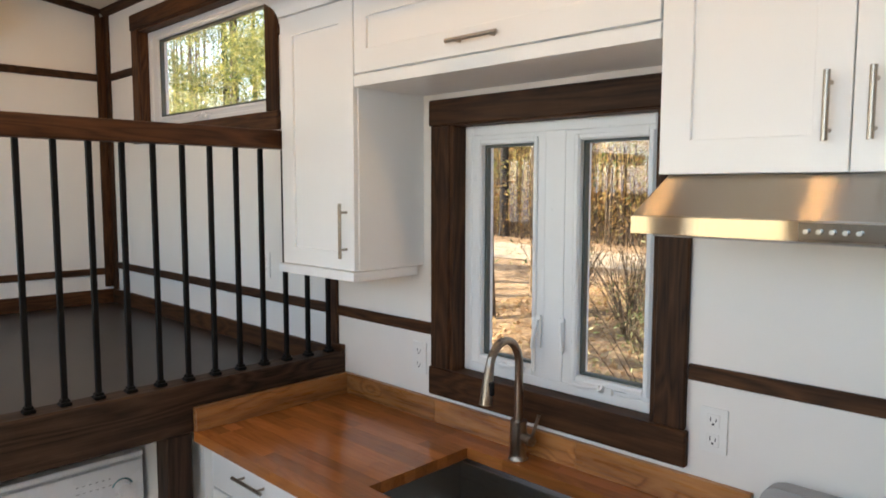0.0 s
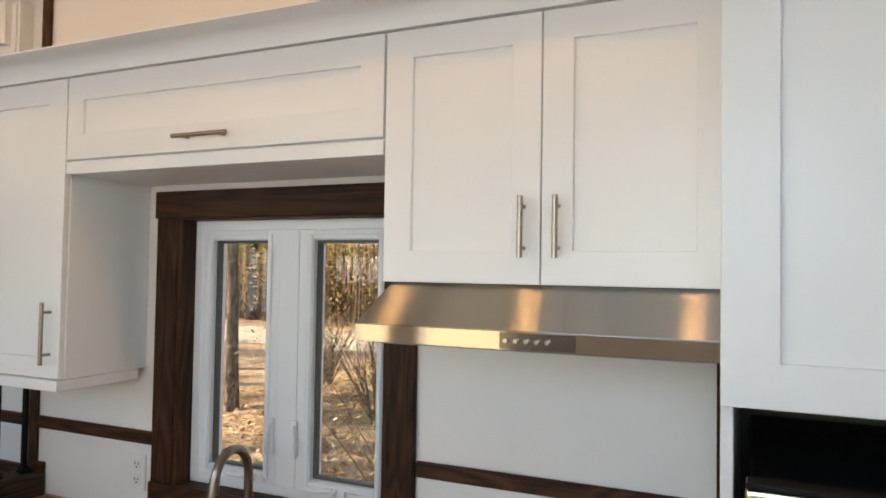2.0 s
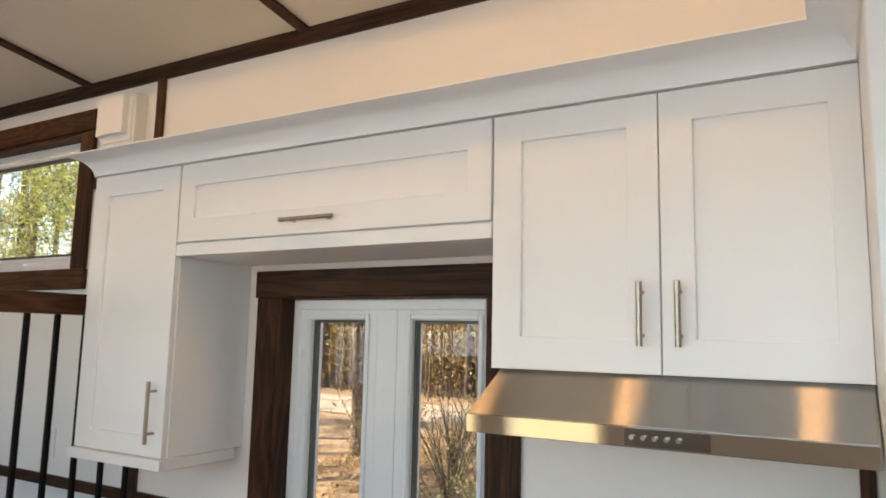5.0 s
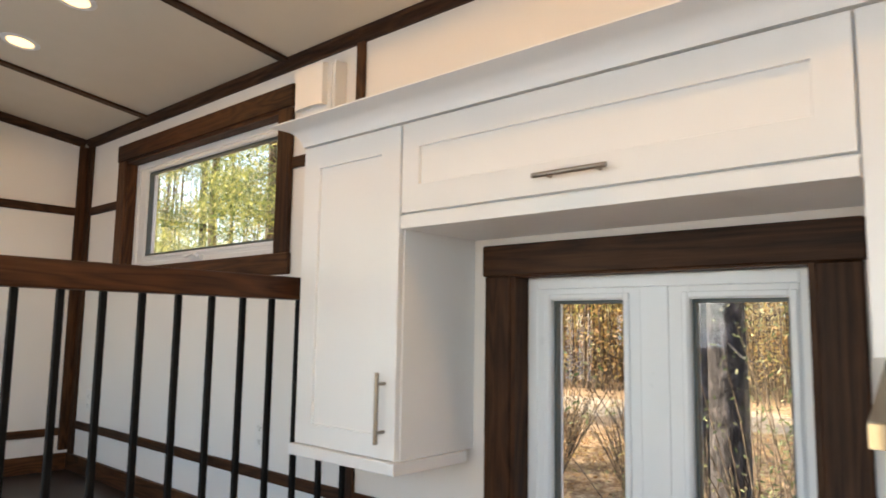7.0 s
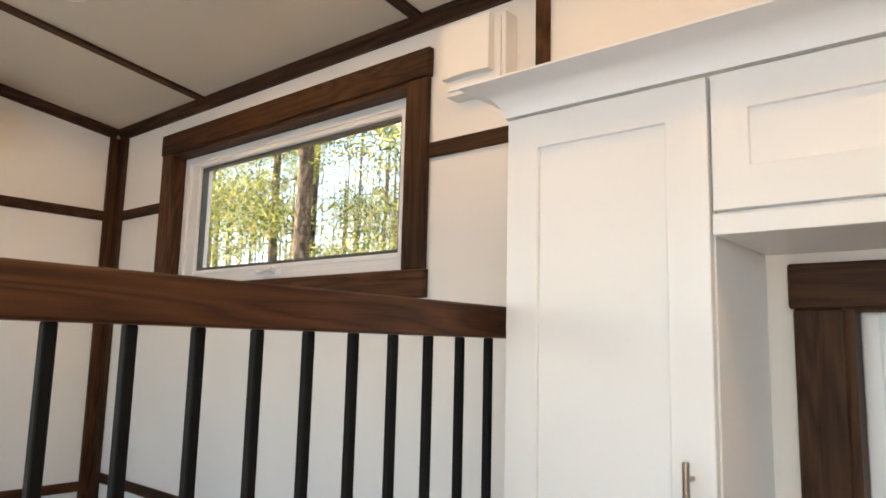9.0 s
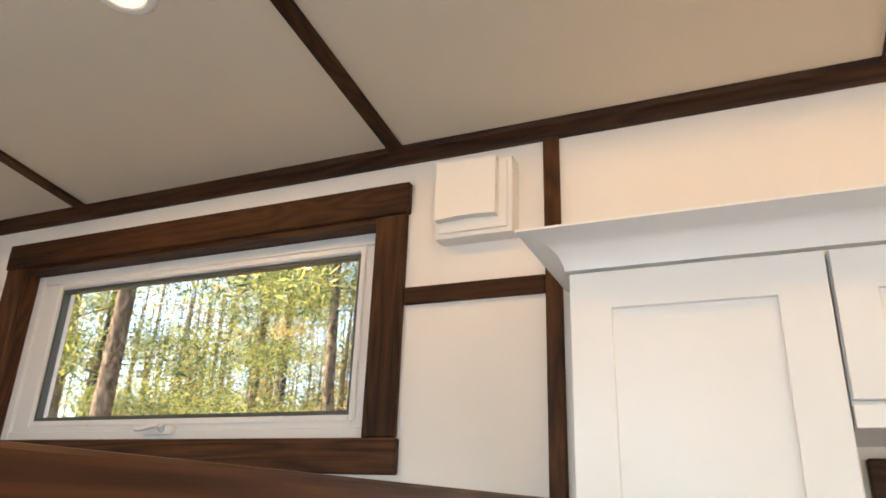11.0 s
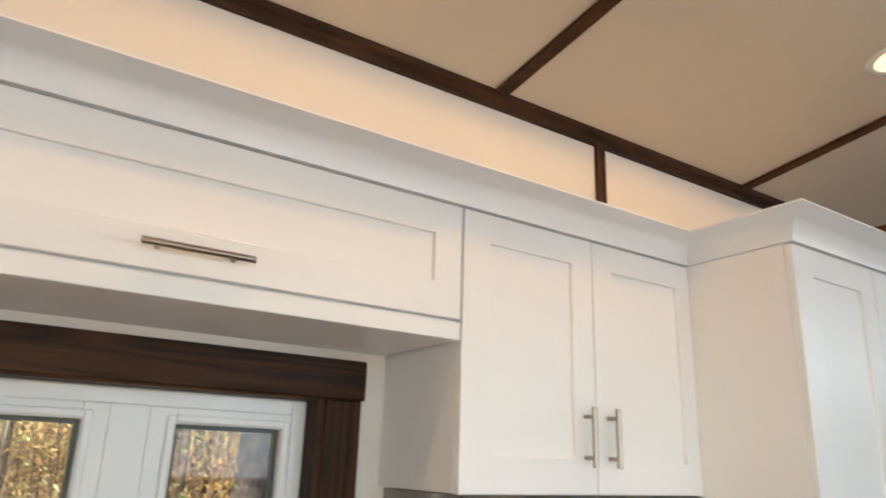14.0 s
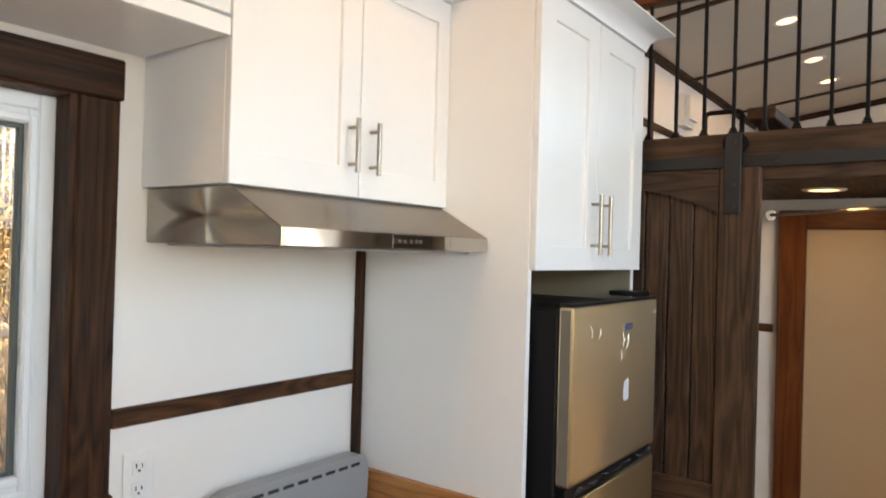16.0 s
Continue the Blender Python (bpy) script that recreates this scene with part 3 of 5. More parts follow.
COVE = [(-0.018, 0.0), (0.004, 0.0), (0.006, 0.010), (0.012, 0.025), (0.022, 0.038), (0.036, 0.049), (0.054, 0.056), (0.072, 0.060), (0.079, 0.0615), (0.079, 0.0655), (-0.018, 0.0655)]


def crown(name, path, label):
    """Cove crown moulding swept along corners of a plan line (outside on the right hand), mitred."""
    bm = bmesh.new()
    z0 = 2.393
    rings = []
    n = len(path)
    for i, p in enumerate(path):
        p = Vector(p)
        outs = []
        if i > 0:
            d = (p - Vector(path[i - 1])).normalized()
            outs.append(Vector((d.y, -d.x)))
        if i < n - 1:
            d = (Vector(path[i + 1]) - p).normalized()
            outs.append(Vector((d.y, -d.x)))
        o = outs[0] if len(outs) == 1 else (outs[0] + outs[1]) / (1 + outs[0].dot(outs[1]))
        rings.append([bm.verts.new((p.x + o.x * d, p.y + o.y * d, z0 + h)) for d, h in COVE])
    m = len(COVE)
    for r0, r1 in zip(rings, rings[1:]):
        for k in range(m):
            bm.faces.new((r0[k], r0[(k + 1) % m], r1[(k + 1) % m], r1[k]))
    bm.faces.new(rings[0])
    bm.faces.new(rings[-1][::-1])
    return structure(name, bm, CABINET, label, "crown moulding", True)


upper_left()
upper_bridge()
upper_right()
tall_cabinet()
crown("crown_molding", [(-2.274, W - 0.002), (-2.274, FRONT - 0.001), (-0.016, FRONT - 0.001), (-0.016, TALL_Y - 0.001), (0.728, TALL_Y - 0.001), (0.728, W - 0.002)], "white cove crown moulding along the cabinet tops")


# ---- range hood ----
def range_hood():
    x0, x1 = -0.742, -0.018
    t = thing("range_hood", (-0.38, 1.52, 1.679), "brushed stainless under-cabinet range hood", "range hood")
    top, mid, bot = 1.801, 1.716, 1.679
    bm = bmesh.new()
    # canopy: cheeks splay from the top to the front lip
    prism(bm, [(W - 0.002, top), (1.452, top), (1.292, mid), (1.292, bot), (W - 0.002, bot)], 0, x0, x1)
    bmesh.ops.bevel(bm, geom=[e for e in bm.edges], offset=0.002, segments=2, affect="EDGES")
    part("canopy", bm, STEEL, t)
    part("filter_panel", boxes((x0 + 0.03, x1 - 0.03, 1.33, W - 0.04, bot - 0.006, bot - 0.001), bev=0.001), GREY_PLASTIC, t, "grey mesh filter panel")
    part("front_lip", boxes((x0 + 0.001, x1 - 0.001, 1.2905, 1.2918, bot + 0.001, mid - 0.001), bev=0.0004), LIP_STEEL, t, "smooth polished front lip")
    part("control_strip", boxes((-0.416, -0.268, 1.2892, 1.2904, 1.682, 1.713), bev=0.0004), DARK_GLOSS, t, "dark glossy control strip")
    for k in range(5):
        x = -0.402 + k * 0.0205
        part("button", rod(bmesh.new(), (x, 1.2891, 1.698), (x, 1.281, 1.698), 0.0043, 14), CHROME, t, "", True)


range_hood()


# ---- worktop, base cabinets, sink, tap ----
C = 0.914
SINK = (-1.515, -0.98, 1.235, 1.612)


def worktop():
    t = thing("worktop", (-1.5, 1.42, C - 0.038), "glossy orange-brown butcher-block worktop", "worktop")
    rnd = random.Random(4)
    y = 1.080
    while y < 1.75:
        w = 0.0468
        y1 = min(y + w, 1.758)
        x = -2.312
        while x < -0.64:
            ln = rnd.choice((0.28, 0.36, 0.44, 0.52, 0.62))
            if x == -2.312:
                ln *= rnd.choice((0.35, 0.6, 0.85))
            x1 = min(x + ln, -0.636)
            spans = [(x, x1)]
            if y1 > SINK[2] and y < SINK[3]:
                spans = [(a, b) for a, b in ((x, min(x1, SINK[0])), (max(x, SINK[1]), x1)) if b - a > 0.004]
            for a, b in spans:
                part("board", boxes((a, b, y, y1, C - 0.038, C), bev=0.0007), BUTCHER[0], t)
            x = x1
        y = y1


worktop()


def splash(dims, axis, label):
    solid("backsplash", boxes(dims, bev=0.002), ALDER[axis], label, "backsplash", "worktop backsplash boards")


splash((-2.287, -1.77, W - 0.021, W - 0.001, C + 0.0005, 1.0), 0, "knotty honey-brown wood backsplash board")
splash((-1.77, -1.16, W - 0.0205, W - 0.001, C + 0.0005, 1.0), 0, "knotty honey-brown wood backsplash board under the window")
splash((-1.16, -0.637, W - 0.021, W - 0.001, C + 0.0005, 1.0), 0, "knotty honey-brown wood backsplash board with dark knots")
splash((-2.312, -2.288, 1.080, W - 0.001, C + 0.0005, 1.0), 1, "wood backsplash board against the platform beam")
splash((-0.036, -0.0165, 1.18, W - 0.022, C + 0.0005, 1.004), 1, "wood backsplash board against the fridge panel")


def base_cabinet(x0, x1, split, label):
    t = thing("base_cabinet", ((x0 + x1) / 2, 1.44, 0.0), label, "cabinet", "base kitchen cabinets")
    if len(split) > 1:
        part("body", boxes((x0, x1, 1.16, W - 0.002, 0.10, 0.66), (x0, x0 + 0.018, 1.16, W - 0.002, 0.6605, C - 0.0395), (x1 - 0.018, x1, 1.16, W - 0.002, 0.6605, C - 0.0395),
                           (x0 + 0.019, x1 - 0.019, 1.16, 1.178, 0.6605, C - 0.0395)), CABINET, t)
    else:
        part("body", boxes((x0, x1, 1.16, W - 0.002, 0.10, C - 0.0395)), CABINET, t)
    if x0 < -2:
        part("filler", boxes((-2.47, x0 - 0.0005, 1.118, 1.159, 0.10, 0.86)), CABINET, t, "white filler strip beside the post")
    part("plinth", boxes((x0, x1, 1.21, W - 0.002, 0.0, 0.099)), CABINET, t)
    for a, b in split:
        d = part("drawer", boxes((a, b, 1.14, 1.159, 0.70, 0.857), bev=0.0015), CABINET, t, "white drawer front")
        bar_handle(d, 0.795, 1.14, (a + b) / 2 - 0.09, (a + b) / 2 + 0.09, False)
        shaker("door", t, a, b, 0.12, 0.692, (a + 0.06, b - 0.06, 0.18, 0.632), 1.14)


base_cabinet(-2.312, -1.72, [(-2.300, -1.725)], "white base cabinet with a drawer beside the platform post")
base_cabinet(-1.715, -0.64, [(-1.712, -1.18), (-1.175, -0.643)], "white sink base cabinet under the worktop")


def sink():
    x0, x1, y0, y1 = SINK
    t = thing("sink", ((x0 + x1) / 2, (y0 + y1) / 2, 0.67), "square undermount stainless steel sink", "sink")
    zt, zb, r, th = C - 0.0385, 0.69, 0.012, 0.004
    bm = bmesh.new()
    box(bm, x0 - th, x0, y0, y1, zb, zt)
    box(bm, x1, x1 + th, y0, y1, zb, zt)
    box(bm, x0 - th, x1 + th, y0 - th, y0, zb, zt)
    box(bm, x0 - th, x1 + th, y1, y1 + th, zb, zt)
    part("basin", bm, SINK_STEEL, t)
    part("basin_floor", boxes((x0 - th, x1 + th, y0 - th, y1 + th, zb - 0.004, zb - 0.0002)), SINK_STEEL, t)
    part("drain", rod(bmesh.new(), ((x0 + x1) / 2, 1.45, zb), ((x0 + x1) / 2, 1.45, zb + 0.004), 0.045, 20), CHROME, t, "round drain")


sink()


def tap():
    x, y = -1.338, 1.688
    t = thing("kitchen_tap", (x, y, C), "brushed nickel gooseneck tap with a pull-down spray head", "tap")
    bm = bmesh.new()
    rod(bm, (x, y, C + 0.0005), (x, y, C + 0.012), 0.031, 24, 0.027)
    rod(bm, (x, y, C + 0.0125), (x, y, C + 0.125), 0.0265, 24)
    part("base", bm, NICKEL, t, "", True)
    R = 0.072
    pts = [(x, y, C + 0.125), (x, y, C + 0.20), (x, y, C + 0.305)]
    for k in range(1, 13):
        a = math.pi * k / 12 * 0.93
        pts.append((x, y - R + R * math.cos(a), C + 0.305 + R * 1.2 * math.sin(a)))
    part("neck", tube(bmesh.new(), pts, [0.0135] * len(pts), 16), NICKEL, t, "curved gooseneck", True)
    e = Vector(pts[-1])
    d = Vector((0, -0.16, -1)).normalized()
    bm = bmesh.new()
    rod(bm, e, e + d * 0.045, 0.0145, 18, 0.0165)
    rod(bm, e + d * 0.0455, e + d * 0.115, 0.0165, 18, 0.0195)
    h = part("spray_head", bm, NICKEL, t, "", True)
    p = e + d * 0.055
    part("spray_button", boxes((p.x + 0.008, p.x + 0.0215, p.y - 0.010, p.y + 0.008, p.z - 0.030, p.z + 0.012), bev=0.004, seg=2), BLACK_PLASTIC, h, "black spray button", True)
    bm = bmesh.new()
    rod(bm, (x + 0.018, y, C + 0.075), (x + 0.064, y - 0.012, C + 0.075), 0.0165, 18)
    rod(bm, (x + 0.060, y - 0.012, C + 0.078), (x + 0.082, y - 0.004, C + 0.160), 0.0055, 12)
    part("lever", bm, NICKEL, t, "side lever", True)


tap()


def stove():
    x0, x1 = -0.625, -0.045
    t = thing("stove", (-0.335, 1.42, 0.0), "grey steel kitchen range with a slotted back guard", "stove")
    part("body", boxes((x0, x1, 1.12, 1.725, 0.02, 0.905), bev=0.004), STEEL, t)
    part("cooktop", boxes((x0, x1, 1.10, 1.725, 0.906, 0.922), bev=0.004, seg=2), BLACK_PLASTIC, t, "black glass cooktop")
    bm = bmesh.new()
    o = []
    r = 0.045
    for cx, cz, a0 in ((x1 - 0.01 - r, 1.066 - r, 0), (x0 + 0.03 + r, 1.066 - r, 90)):
        for k in range(7):
            a = radians(a0 + 15 * k)
            o.append((cx + r * math.cos(a), cz + r * math.sin(a)))
    o += [(x0 + 0.03, 0.924), (x1 - 0.01, 0.924)]
    prism(bm, [(px, pz) for px, pz in o], 1, 1.672, 1.724)
    bmesh.ops.bevel(bm, geom=bm.edges[:], offset=0.004, segments=2, affect="EDGES")
    g = part("back_guard", bm, paint("grey_enamel_guard", (0.34, 0.34, 0.34), 0.4, 0.1, 0.02), t, "grey back guard with rounded corners", False)
    for k in range(9):
        x = x0 + 0.085 + k * 0.051
        part("slot", boxes((x, x + 0.036, 1.6705, 1.6715, 1.036, 1.045)), DARK_SLOT, g)


stove()


def outlet(at, axis="y", slots=True, label="white duplex wall outlet with cover plate"):
    """Duplex outlet: plate, two receptacle faces with slots, screw."""
    x, y, z = at
    t = thing("outlet", at, label, "outlet", "wall outlets")
    if axis == "y":
        part("plate", boxes((x - 0.037, x + 0.037, y - 0.006, y - 0.0005, z - 0.060, z + 0.060), bev=0.002, seg=2), PLASTIC, t)
        for dz in (-0.026, 0.026):
            r = part("receptacle", boxes((x - 0.017, x + 0.017, y - 0.008, y - 0.0062, z + dz - 0.017, z + dz + 0.017), bev=0.0015), PLASTIC, t)
            bm = boxes((x - 0.0085, x - 0.006, y - 0.0088, y - 0.0081, z + dz - 0.002, z + dz + 0.009), (x + 0.006, x + 0.0085, y - 0.0088, y - 0.0081, z + dz - 0.002, z + dz + 0.007), (x - 0.003, x + 0.003, y - 0.0088, y - 0.0081, z + dz - 0.011, z + dz - 0.006))
            part("slots", bm, DARK_SLOT, r)
        part("screw", rod(bmesh.new(), (x, y - 0.006, z), (x, y - 0.0075, z), 0.003, 10), PLASTIC, t)
    else:
        part("plate", boxes((x + 0.0005, x + 0.006, y - 0.037, y + 0.037, z - 0.060, z + 0.060), bev=0.002, seg=2), PLASTIC, t)
    return t


outlet((-1.864, W, 1.137))
outlet((-0.745, W, 1.137), label="white duplex wall outlet with a film scrap beside the hood wall")
outlet((-2.93, W, 1.404), label="white duplex wall outlet above the platform")
outlet((-4.60, W, 1.40), label="white blank wall plate near the corner")


# ---- fridge ----
def fridge():
    x0, x1, yf = 0.022, 0.640, 1.047
    t = thing("fridge", (0.33, 1.35, 0.0), "two-door stainless fridge still in clear film, black sides", "fridge")
    part("body", boxes((x0 + 0.004, x1 - 0.004, 1.094, 1.66, 0.02, 1.532), bev=0.004), BLACK_PLASTIC, t, "black fridge body")
    up = part("freezer_door", boxes((x0, x1, yf, 1.088, 1.072, 1.541), bev=0.006, seg=2), FRIDGE_STEEL, t, "brushed stainless freezer door")
    part("door_cap", boxes((x0, x1, yf + 0.002, 1.088, 1.5415, 1.550), bev=0.002), BLACK_PLASTIC, up, "black top trim")
    lo = part("fridge_door", boxes((x0, x1, yf, 1.088, 0.06, 1.030), bev=0.006, seg=2), FRIDGE_STEEL, t, "brushed stainless fridge door")
    for d, za, zb in ((up, 1.080, 1.533), (lo, 0.068, 1.022)):
        part("edge", boxes((x0 - 0.0012, x0 - 0.0002, yf + 0.007, 1.082, za, zb)), DOOR_EDGE, d, "grey door edge")
    part("grip_recess", boxes((x0 + 0.002, x1 - 0.002, yf + 0.012, 1.088, 1.0305, 1.0715), bev=0.002), BLACK_PLASTIC, t, "black grip recess between the doors")
    part("hinge_cover", boxes((x1 - 0.11, x1 - 0.004, 1.07, 1.17, 1.5505, 1.566), bev=0.004), BLACK_PLASTIC, t, "black hinge cover")
    part("badge", boxes((0.365, 0.425, yf - 0.003, yf - 0.0005, 1.458, 1.478), bev=0.001), BLUE_TAG, up, "small dark badge")
    bm = bmesh.new()
    prism(bm, [(0.372, 1.304), (0.408, 1.312), (0.410, 1.250), (0.376, 1.246), (0.368, 1.256)], 1, yf - 0.0012, yf - 0.0006)
    part("note", bm, PAPER, up, "small white paper note")
    # loose film, gathered in creases
    rnd = random.Random(8)
    bm = bmesh.new()
    n, m = 18, 8
    grid = [[bm.verts.new((x0 + 0.01 + (x1 - x0 - 0.02) * i / n, yf - 0.004 - 0.006 * rnd.random() * (1 if 0 < j < m else 0.3), 1.09 + 0.43 * j / m + 0.006 * math.sin(i * 1.3))) for j in range(m + 1)] for i in range(n + 1)]
    for i in range(n):
        for j in range(m):
            bm.faces.new((grid[i][j], grid[i + 1][j], grid[i + 1][j + 1], grid[i][j + 1]))
    part("film", bm, FILM, up, "creased clear protective film")
    # glints on the clear film's folds, modelled as opaque white strips
    for x, z, dx, dz in ((0.10, 1.492, 0.012, -0.035), (0.165, 1.480, -0.008, -0.03), (0.325, 1.462, 0.006, -0.05), (0.352, 1.44, -0.03, -0.018), (0.372, 1.452, -0.02, -0.05), (0.315, 1.405, 0.004, -0.03), (0.56, 1.500, 0.045, 0.012)):
        bm = tube(bmesh.new(), [(x, yf - 0.012, z), (x + dx * 0.5 + 0.003, yf - 0.015, z + dz * 0.5), (x + dx, yf - 0.012, z + dz)], [0.0006, 0.0022, 0.0006], 6)
        part("film_fold", bm, FOLD_GLINT, up, "fold of clear film, its glint painted white", True)
    for k in range(7):
        x = x0 + 0.05 + 0.085 * k
        bm = tube(bmesh.new(), [(x, yf + 0.008, 1.048 + 0.006 * (k % 3)), (x + 0.03, yf + 0.004, 1.056 - 0.008 * (k % 2)), (x + 0.062, yf + 0.008, 1.044 + 0.005 * (k % 2))], [0.001, 0.0045, 0.001], 6)
        part("film_fold", bm, FOLD_DARK, up, "crumpled film in the grip", True)


fridge()
# ---- sleeping platform ----
PX = -2.318          # platform beam, kitchen face
PZ = 1.0             # platform floor
structure("platform_floor", boxes((XW + 0.001, PX - 0.102, S, W - 0.001, PZ - 0.08, PZ)), CARPET, "dark smooth floor of the raised sleeping platform", "floor")
solid("platform_beam", boxes((PX - 0.10, PX, S + 0.001, W - 0.001, 0.905, 1.082), bev=0.005), BEAM[1], "dark-stained timber beam along the platform edge", "beam")
structure("baseboard", boxes((XW + 0.001, PX - 0.101, W - 0.021, W - 0.001, PZ + 0.001, 1.092), (PX - 0.101, PX - 0.002, W - 0.021, W - 0.001, 1.083, 1.112), bev=0.002), TRIM[0], "dark-stained baseboard above the platform", "baseboard")
structure("baseboard", boxes((XW + 0.001, XW + 0.021, S, W - 0.022, PZ + 0.001, 1.093), bev=0.002), TRIM[1], "dark-stained baseboard along the end wall", "baseboard")
solid("platform_post", boxes((PX - 0.09, PX - 0.002, 0.985, 1.078, 0.0, 0.904), bev=0.004), BEAM[2], "dark-stained timber post under the platform beam", "post")
structure("wall_partition", boxes((-3.30, PX - 0.16, 1.035, 1.075, 0.0, 0.904)), WALL, "white panel beside the washing machine", "wall")


def railing(name, x, y0, y1, z_base, z_rail0, z_rail1, wide, ys, rail_mat, label, group, r=0.0085, shoe=0.018):
    """Wood handrail on round iron balusters with stepped shoes."""
    t = thing(name, (x, (y0 + y1) / 2, z_base), label, "railing")
    bm = boxes((x - wide / 2, x + wide / 2, y0, y1, z_rail0, z_rail1), bev=0.009, seg=3)
    part("handrail", bm, rail_mat, t, "red-brown stained wooden handrail", True)
    for y in ys:
        bm = bmesh.new()
        box(bm, x - r, x + r, y - r, y + r, z_base + 0.0005, z_rail0 - 0.0005, 0.002)
        b = part("baluster", bm, IRON, t)
        bm = bmesh.new()
        box(bm, x - shoe, x + shoe, y - shoe, y + shoe, z_base + 0.0005, z_base + 0.012, 0.003)
        box(bm, x - shoe * 0.72, x + shoe * 0.72, y - shoe * 0.72, y + shoe * 0.72, z_base + 0.0122, z_base + 0.022, 0.002)
        part("shoe", bm, IRON, b)


YS_PLAT = [1.707 - 0.1022 * k for k in range(22)]
railing("platform_railing", PX - 0.047, S + 0.001, W - 0.002, 1.0825, 1.919, 1.990, 0.075, YS_PLAT, RAIL[1], "black iron railing with a wooden handrail on the platform", "")


def washer():
    x1, y0, y1, zt = -2.60, 0.415, 1.015, 0.785
    t = thing("washing_machine", (x1 - 0.3, 0.65, 0.0), "white front-loading washing machine under the platform", "washing machine")
    part("cabinet", boxes((x1 - 0.58, x1, y0, y1, 0.012, zt - 0.021), bev=0.012, seg=3), ENAMEL, t, "", True)
    part("top", boxes((x1 - 0.58, x1 + 0.004, y0, y1, zt - 0.020, zt), bev=0.008, seg=3), ENAMEL, t, "white top panel", True)
    c = part("control_panel", boxes((x1 + 0.0005, x1 + 0.022, y0 + 0.01, y1 - 0.01, 0.600, zt - 0.024), bev=0.007, seg=3), ENAMEL, t, "white control panel", True)
    bm = rod(bmesh.new(), (x1 + 0.022, 0.928, 0.668), (x1 + 0.046, 0.928, 0.668), 0.028, 24, 0.024)
    d = part("dial", bm, ENAMEL, c, "white dial with a teal mark", True)
    bm = bmesh.new()
    for k in range(10):
        a0, a1 = radians(20 + 14 * k), radians(34 + 14 * k)
        vs = [bm.verts.new((x1 + 0.0228, 0.928 + r * math.cos(a), 0.668 + r * math.sin(a))) for r, a in ((0.034, a0), (0.040, a0), (0.040, a1), (0.034, a1))]
        bm.faces.new(vs)
    bmesh.ops.solidify(bm, geom=bm.faces[:], thickness=0.0006)
    part("dial_mark", bm, TEAL, c, "teal arc round the dial")
    for k in range(6):
        y = 0.77 + k * 0.022
        part("mark", boxes((x1 + 0.0222, x1 + 0.0228, y, y + 0.008, 0.715, 0.719)), GREY_PLASTIC, c)
        part("mark", boxes((x1 + 0.0222, x1 + 0.0228, y, y + 0.010, 0.690, 0.693)), GREY_PLASTIC, c)
    part("display", boxes((x1 + 0.0222, x1 + 0.0235, 0.63, 0.725, 0.660, 0.695), bev=0.0005), GREY_PLASTIC, c, "grey display window")
    bm = bmesh.new()
    for k in range(32):
        a0, a1 = 2 * math.pi * k / 32, 2 * math.pi * (k + 1) / 32
        vs = [bm.verts.new((x1 + dx, 0.675 + r * math.cos(a), 0.42 + r * math.sin(a))) for r, dx, a in ((0.15, 0.03, a0), (0.20, 0.002, a0), (0.20, 0.002, a1), (0.15, 0.03, a1))]
        bm.faces.new(vs)
    bmesh.ops.remove_doubles(bm, verts=bm.verts[:], dist=0.0005)
    bmesh.ops.solidify(bm, geom=bm.faces[:], thickness=0.01)
    p = part("door_ring", bm, ENAMEL, t, "round white door ring", True)
    part("door_glass", rod(bmesh.new(), (x1 + 0.012, 0.675, 0.42), (x1 + 0.02, 0.675, 0.42), 0.148, 32), BLACK_PLASTIC, p, "dark door glass", True)


washer()


def wall_ac():
    y0, y1, x0 = 0.28, 1.100, XW
    t = thing("air_conditioner", (x0, 0.65, 2.53), "white wall-mounted air conditioner with a grey louvre", "air conditioner")
    part("mount_board", boxes((x0 + 0.0005, x0 + 0.018, y0 - 0.02, y1 + 0.003, 2.551, 2.94), bev=0.003), TRIM[1], t, "dark-stained backing board")
    bm = bmesh.new()
    prism(bm, [(x0 + 0.019, 2.930), (x0 + 0.19, 2.930), (x0 + 0.225, 2.910), (x0 + 0.232, 2.74), (x0 + 0.225, 2.708), (x0 + 0.019, 2.708)], 1, y0, y1)
    bmesh.ops.bevel(bm, geom=bm.edges[:], offset=0.006, segments=2, affect="EDGES")
    part("casing", bm, PLASTIC, t, "white plastic casing", True)
    bm = bmesh.new()
    prism(bm, [(x0 + 0.019, 2.7075), (x0 + 0.222, 2.7075), (x0 + 0.215, 2.681), (x0 + 0.16, 2.636), (x0 + 0.10, 2.618), (x0 + 0.019, 2.618)], 1, y0 + 0.006, y1 - 0.012)
    part("louvre_housing", bm, GREY_PLASTIC, t, "grey louvre housing")
    bm = bmesh.new()
    prism(bm, [(x0 + 0.222, 2.696), (x0 + 0.226, 2.691), (x0 + 0.165, 2.632), (x0 + 0.160, 2.636)], 1, y0 + 0.04, y1 - 0.05)
    part("louvre", bm, PLASTIC, t, "light grey louvre vane")


wall_ac()


